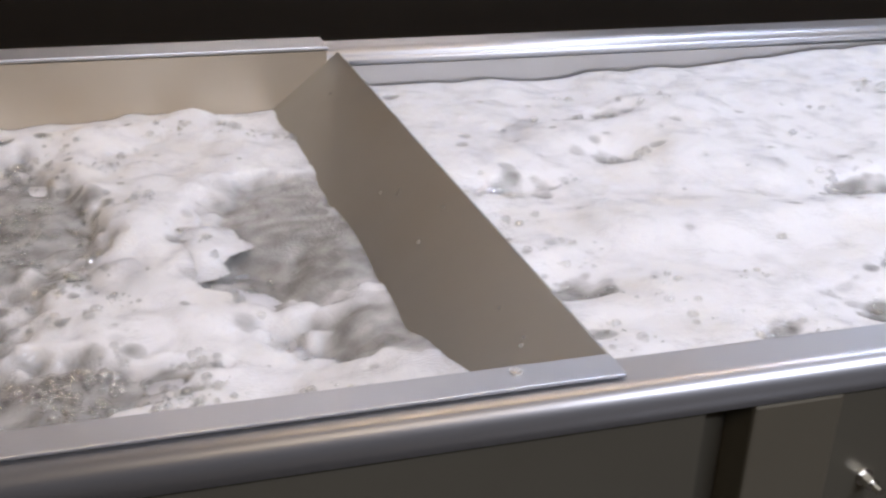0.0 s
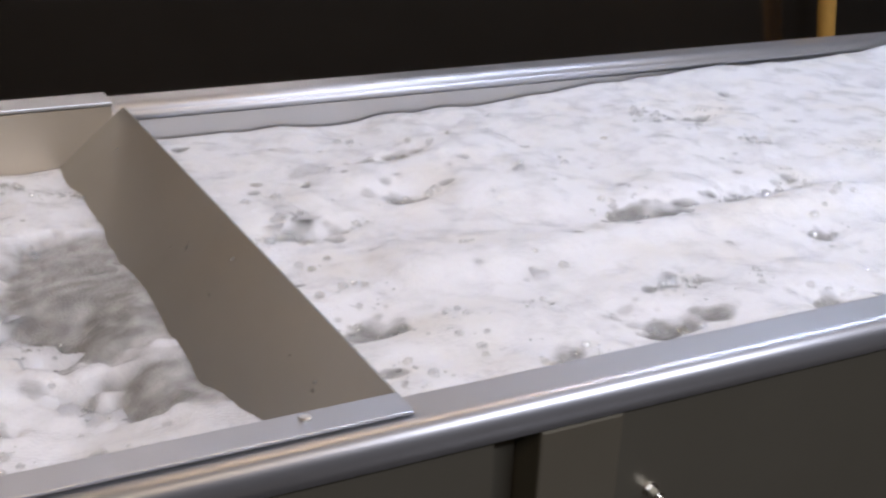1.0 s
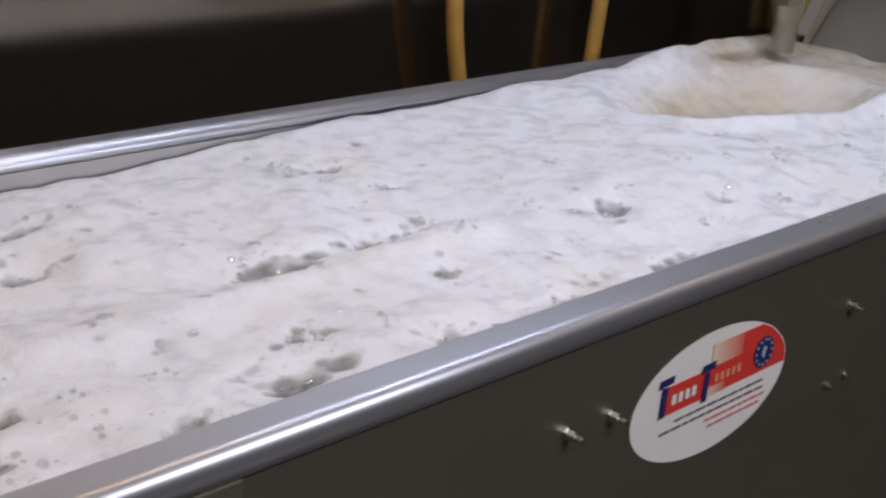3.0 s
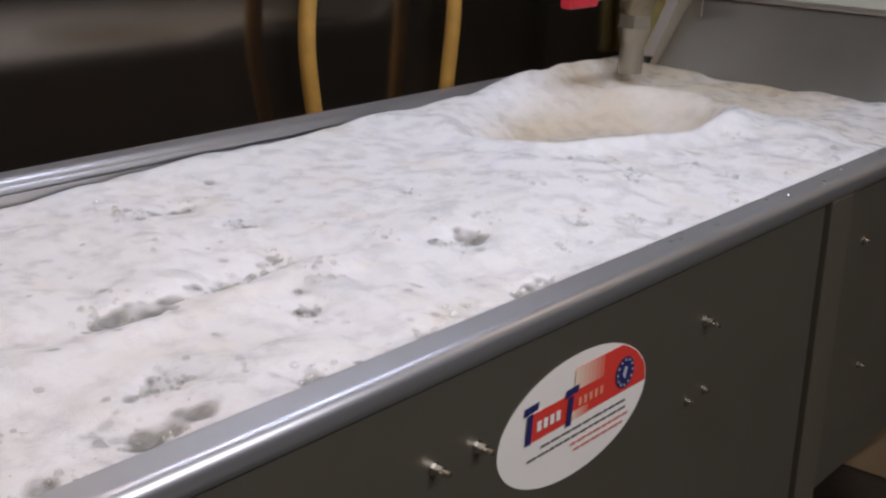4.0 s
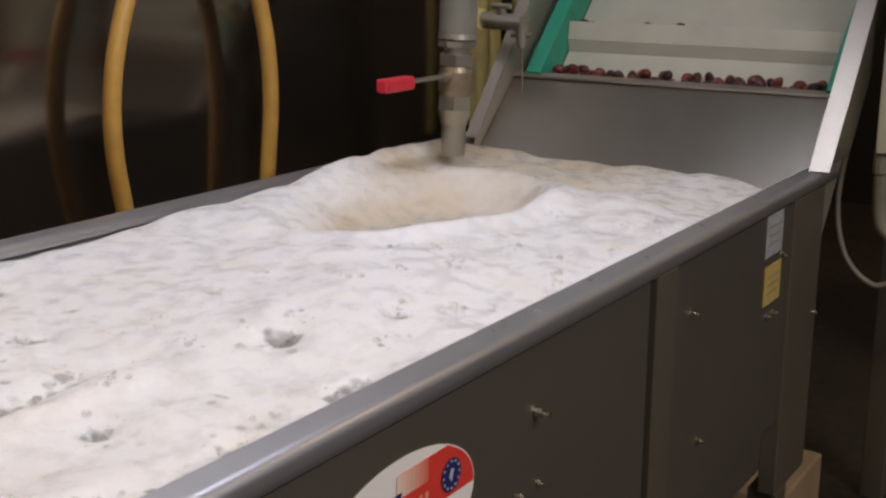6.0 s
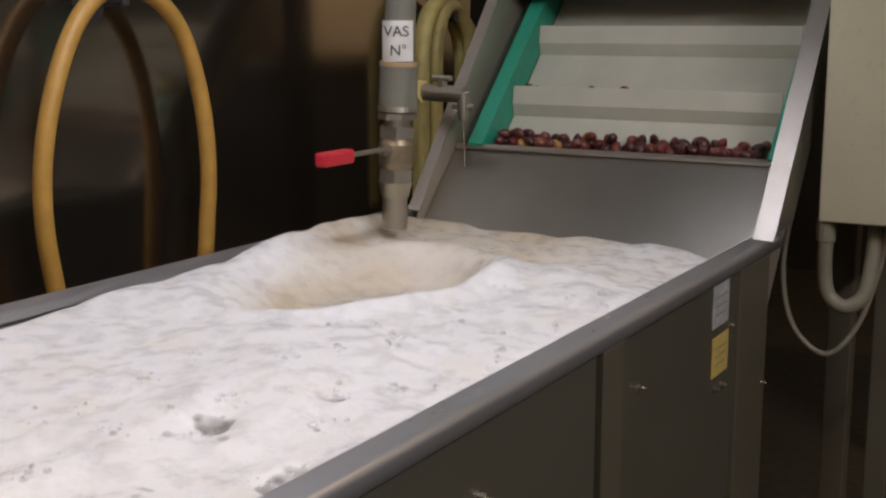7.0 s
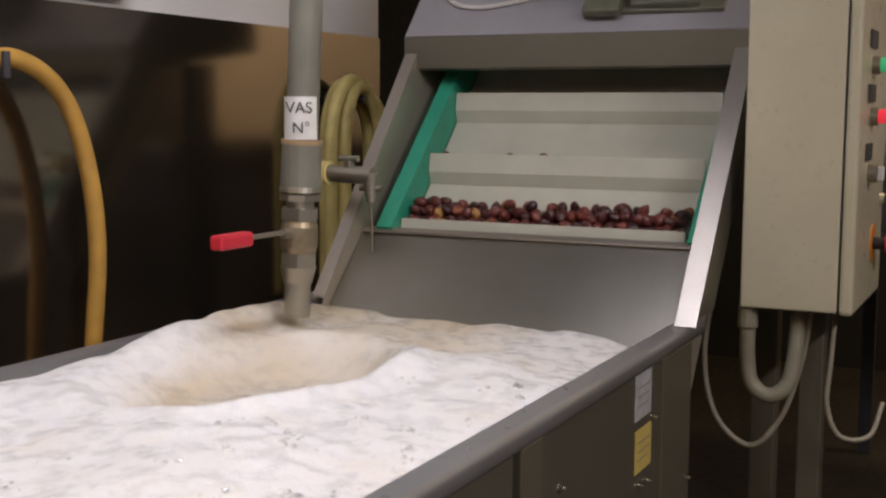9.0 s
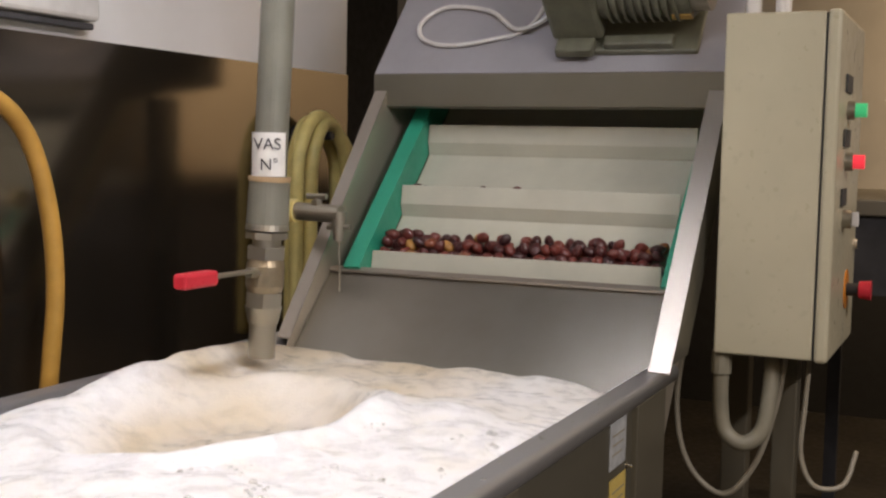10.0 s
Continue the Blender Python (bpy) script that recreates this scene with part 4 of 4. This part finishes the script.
part("stop_collar", rod((2.80, -0.3145, 1.130), (2.80, -0.340, 1.130), 0.014, seg=20), BLACK_RUBBER, door)
part("stop_button", rod((2.80, -0.340, 1.130), (2.80, -0.365, 1.130), 0.019, seg=24, r2=0.021), RED_GRIP, door, "red emergency stop button")
part("door_lock", rod((2.93, -0.312, 1.22), (2.93, -0.320, 1.22), 0.012, seg=16), BOLT_STEEL, door)
for y in (-0.125, -0.185):
    part("conduit", rod((2.62, y, 1.696), (2.62, y, 2.6), 0.016, seg=16), CABLE_WHITE, cb, "pale riser conduit")
part("gland", rod((2.56, -0.100, 1.010), (2.56, -0.100, 0.965), 0.021, seg=12), CONDUIT_GREY, cb)
part("stand", box(2.70, 2.75, -0.235, -0.185, 0.0, 1.010, 0.003), STEEL_POST, cb, "steel post carrying the box")
part("stand_foot", box(2.55, 2.90, -0.30, -0.12, 0.0, 0.012, 0.002), STEEL_POST, cb)

thing("conduit_loop", tube([(2.56, -0.100, 0.985), (2.56, -0.101, 0.90), (2.56, -0.112, 0.845), (2.56, -0.150, 0.822), (2.57, -0.185, 0.85), (2.58, -0.196, 0.92), (2.60, -0.197, 1.012)], 0.0165, 16, 14, ribs=0.03), CONDUIT_GREY, "grey corrugated conduit looping under the control box", "conduit", smooth=True)
thing("cable", tube([(2.62, -0.022, 1.20), (2.62, -0.012, 1.05), (2.61, 0.002, 0.88), (2.60, -0.030, 0.755), (2.60, -0.105, 0.700), (2.60, -0.168, 0.770), (2.60, -0.207, 0.90), (2.60, -0.222, 1.012)], 0.0065, 10), CABLE_GREY, "thin beige cable hanging in a loop", "cable", smooth=True)
thing("cable", tube([(2.62, -0.268, 1.012), (2.62, -0.262, 0.90), (2.62, -0.258, 0.80), (2.63, -0.285, 0.735), (2.66, -0.34, 0.735), (2.70, -0.36, 0.80)], 0.0055, 10), CABLE_GREY, "thin grey cable hanging below the control box", "cable", smooth=True)

# ---- the filling pipe with its valve ----
pipe = tagged(empty("filling_pipe", (2.065, 0.70, 1.0)), "grey filling pipe with ball valve above the foam", "pipe")


def pipe_at(z):
    zz = 0.998 + (z - 0.972) * 0.941
    return Vector((2.065, 0.700 - 0.045 * (zz - 0.998), zz))


def collar(name, z0, z1, r0, r1, material, label="", seg=28):
    return part(name, rod(pipe_at(z0), pipe_at(z1), 0.94 * r0, seg=seg, r2=0.94 * r1), material, pipe, label, False)


collar("spout", 0.972, 1.045, 0.0285, 0.0285, STEEL_FITTING, "worn steel spout")
collar("reducer", 1.045, 1.080, 0.031, 0.039, STEEL_FITTING)
collar("valve_end", 1.080, 1.110, 0.041, 0.041, STEEL_FITTING, "hexagon valve end", 6)
bm = rod(pipe_at(1.110), pipe_at(1.124), 0.033, seg=28, r2=0.0375)
rod(pipe_at(1.124), pipe_at(1.166), 0.0375, bm, 28)
rod(pipe_at(1.166), pipe_at(1.180), 0.0375, bm, 28, 0.033)
part("valve_body", bm, VALVE_BRONZE, pipe, "dull bronze ball valve body")
collar("valve_end", 1.180, 1.205, 0.043, 0.043, STEEL_FITTING, "hexagon valve end", 6)
collar("nipple", 1.205, 1.222, 0.030, 0.030, STEEL_FITTING)
collar("union_nut", 1.222, 1.236, 0.045, 0.045, STEEL_FITTING, "", 8)
collar("union_ring", 1.240, 1.252, 0.046, 0.044, STEEL_FITTING)
collar("sleeve", 1.252, 1.340, 0.044, 0.042, PIPE_GREY, "grey plastic sleeve")
collar("union_ring", 1.340, 1.350, 0.044, 0.044, CARTON)
collar("riser", 1.350, 2.60, 0.0345, 0.0345, PIPE_GREY, "grey riser pipe")
stem = pipe_at(1.150)
part("stem", rod(stem, stem + Vector((-0.065, -0.004, 0.006)), 0.010, seg=14), STEEL_FITTING, pipe)
part("lever", moved(box(-0.128, 0.0, -0.011, 0.011, -0.003, 0.003, 0.001), Matrix.Translation(stem + Vector((-0.055, -0.004, 0.008)))), STEEL_FITTING, pipe, "flat steel lever")
part("grip", moved(box(-0.225, -0.126, -0.015, 0.015, -0.015, 0.013, 0.006), Matrix.Translation(stem + Vector((-0.055, -0.004, 0.008)))), RED_GRIP, pipe, "red plastic grip")

plate = tagged(empty("pipe_label", (2.03, 0.68, 1.40)), "white plate with black lettering tied on the pipe", "label")
c = pipe_at(1.395)
part("plate", moved(prism(sheet_outline(arc(0, 0, 0.0365, 128, 262, 14), 0.001), "z", -0.042, 0.042), Matrix.Translation(c)), LABEL_WHITE, plate)
turn = Matrix(((0, 0, -1), (-1, 0, 0), (0, 1, 0))).to_4x4()
face = Matrix.Translation(c) @ pose(0, 0, 0, 0, 0, 22)
lettering("VAS", face @ Matrix.Translation((-0.0385, 0.0, 0.019)) @ turn, 0.031, INK, plate)
lettering("N°", face @ Matrix.Translation((-0.0385, -0.004, -0.020)) @ turn, 0.031, INK, plate)

# ---- the tap and the hoses ----
tap = tagged(empty("water_tap", (2.42, 0.79, 1.26)), "old grey brass tap with a cross handle", "tap")
part("tap_body", rod((2.42, 0.853, 1.268), (2.42, 0.725, 1.264), 0.020, seg=18), STEEL_FITTING, tap)
part("tap_flange", rod((2.42, 0.853, 1.268), (2.42, 0.838, 1.268), 0.027, seg=20), HOSE_PALE, tap, "yellowed washer")
part("tap_stem", rod((2.42, 0.787, 1.266), (2.42, 0.787, 1.300), 0.007, seg=12), STEEL_FITTING, tap)
part("tap_handle", rod((2.42, 0.812, 1.302), (2.42, 0.762, 1.302), 0.007, seg=10), STEEL_FITTING, tap)
part("spout", rod((2.42, 0.729, 1.270), (2.42, 0.729, 1.205), 0.019, seg=16, r2=0.012), STEEL_FITTING, tap)
part("spout_wing", rod((2.42, 0.757, 1.236), (2.42, 0.700, 1.236), 0.007, seg=10), STEEL_FITTING, tap)
part("tap_nut", rod((2.42, 0.787, 1.280), (2.42, 0.787, 1.294), 0.014, seg=6), STEEL_FITTING, tap)
thing("wire", tube([(2.42, 0.729, 1.206), (2.425, 0.729, 1.15), (2.43, 0.731, 1.09)], 0.0018, 8), CABLE_GREY, "thin pale drip line under the tap", "wire", smooth=True)

thing("hose_loop", tube([(1.60, 1.172, 0.62), (1.572, 1.170, 0.78), (1.542, 1.168, 0.915), (1.522, 1.165, 1.035), (1.524, 1.165, 1.140), (1.545, 1.165, 1.245), (1.588, 1.165, 1.358), (1.640, 1.165, 1.442), (1.700, 1.165, 1.492), (1.768, 1.165, 1.510), (1.840, 1.165, 1.493), (1.900, 1.165, 1.454), (1.945, 1.165, 1.393), (1.980, 1.165, 1.300), (2.001, 1.165, 1.190), (2.004, 1.165, 1.080), (1.993, 1.167, 0.960), (1.978, 1.170, 0.80), (1.965, 1.172, 0.62)], 0.0190, 18), HOSE_YELLOW, "amber yellow rubber hose hanging in a tall loop", "hose", smooth=True)
hook = tagged(empty("wall_hook", (1.745, 1.25, 1.475)), "dark iron hook carrying the hose", "hook")
part("hook_arm", rod((1.745, 1.249, 1.476), (1.745, 1.140, 1.478), 0.010, seg=12), DARK_STUFF, hook)
part("hook_tip", rod((1.745, 1.142, 1.470), (1.745, 1.142, 1.520), 0.009, seg=12), DARK_STUFF, hook)
part("hook_plate", rod((1.745, 1.249, 1.470), (1.745, 1.243, 1.470), 0.040, seg=20), DARK_STUFF, hook)

# three coils side by side on one peg
peg = tagged(empty("hose_peg", (3.09, 1.25, 1.44)), "dark iron peg carrying the pale hose", "peg")
part("peg_arm", rod((3.09, 1.249, 1.440), (3.09, 1.130, 1.446), 0.012, seg=12), DARK_STUFF, peg)
part("peg_plate", rod((3.09, 1.249, 1.440), (3.09, 1.243, 1.440), 0.035, seg=20), DARK_STUFF, peg)
for y, ds in ((1.165, 0.0), (1.200, 0.033), (1.152, 0.053)):
    thing("hung_hose", tube([(2.953 + ds, y, 0.88), (2.955 + ds, y, 1.11), (2.959 + ds, y, 1.352), (3.006 + ds, y, 1.463), (3.082 + ds * 0.6, y, 1.498 - ds * 0.4), (3.182 - ds * 0.5, y, 1.451), (3.263 - ds, y, 1.352), (3.270 - ds, y, 1.11), (3.270 - ds, y, 0.88)], 0.0205, 16), HOSE_PALE, "pale yellow hose hung up in coils", "hose", "coils of pale hose", smooth=True)

# ---- clutter round about ----
rail = tagged(empty("wall_lamp", (1.6, 1.23, 1.67)), "grey plastic strip housing on the white wall", "housing")
part("housing", box(1.06, 2.195, 1.205, 1.255, 1.674, 1.755, 0.010), CABLE_WHITE, rail)
part("base_strip", box(1.06, 2.188, 1.218, 1.255, 1.657, 1.671, 0.003), DARK_STUFF, rail)

bench = tagged(empty("work_bench", (4.2, -0.5, 0)), "dark steel work bench with cartons on it", "bench")
part("bench_top", box(3.9, 5.3, -1.4, 0.02, 1.24, 1.29, 0.005), STEEL_FITTING, bench)
part("bench_front", box(3.92, 3.94, -1.38, 0.0, 1.00, 1.24), DARK_STUFF, bench)
for x in (3.92, 5.22):
    for y in (-1.36, -0.06):
        part("leg", box(x, x + 0.05, y, y + 0.05, 0, 1.24), DARK_STUFF, bench)
thing("carton", box(4.0, 4.5, -0.78, -0.34, 1.29, 1.62, 0.006), CABLE_WHITE, "pale grey carton on the bench", "box")
thing("crate", box(4.05, 4.5, -0.76, -0.36, 1.621, 2.0, 0.006), BLUE_STUFF, "dark blue crate stacked on a carton", "crate")
thing("carton", box(2.52, 2.86, 0.05, 0.40, 0.0, 0.16, 0.006), CARTON, "brown carton on the floor under the conveyor", "box")

rng = random.Random(4)
machine = tagged(empty("machine_rack", (3.8, 1.6, 0)), "dark machine parts in the room behind the conveyor", "machine")
part("rack_post", box(3.53, 3.59, 1.48, 1.54, 0, 2.6, 0.004), DARK_STUFF, machine)
part("rack_post", box(4.20, 4.26, 1.85, 1.91, 0, 2.6, 0.004), DARK_STUFF, machine)
for i in range(9):
    z = 0.9 + i * 0.16
    part("roller", rod((3.56, 1.51, z), (4.23, 1.88, z), 0.045 + 0.02 * rng.random(), seg=18), DARK_STUFF, machine)
part("red_knob", rod((3.56, 1.50, 1.485), (3.50, 1.38, 1.485), 0.026, seg=18), RED_GRIP, machine, "small red knob")


# ---- what moves ----
def motions():
    times = [i * 0.25 for i in range(41)]
    for ob, x, y, z, turn, rise, pace, phase, vx, vy in CLUMPS:
        rows = []
        for t in times:
            a = phase + 2 * math.pi * pace * t
            rows.append((t, pose(x + vx * math.sin(a * 0.37 + phase), y + vy * math.cos(a * 0.31), z + rise * math.sin(a), 5 * math.sin(a * 0.8), 5 * math.cos(a * 0.9), turn + 4 * math.sin(a * 0.5))))
        walk(ob, rows)
    run = 0.023 * 10 * math.sqrt(0.5)
    up = (run, 0, run)
    walk(belt, [(0, pose(0, 0, 0)), (5, pose(up[0] / 2, 0, up[2] / 2)), (10, pose(*up))])
    for ob, x, y, z, rx, ry, rz in CHESTNUTS:
        walk(ob, [(0, pose(x, y, z, rx, ry, rz)), (5, pose(x + up[0] / 2, y, z + up[2] / 2, rx, ry, rz)), (10, pose(x + up[0], y, z + up[2], rx, ry, rz))])


motions()
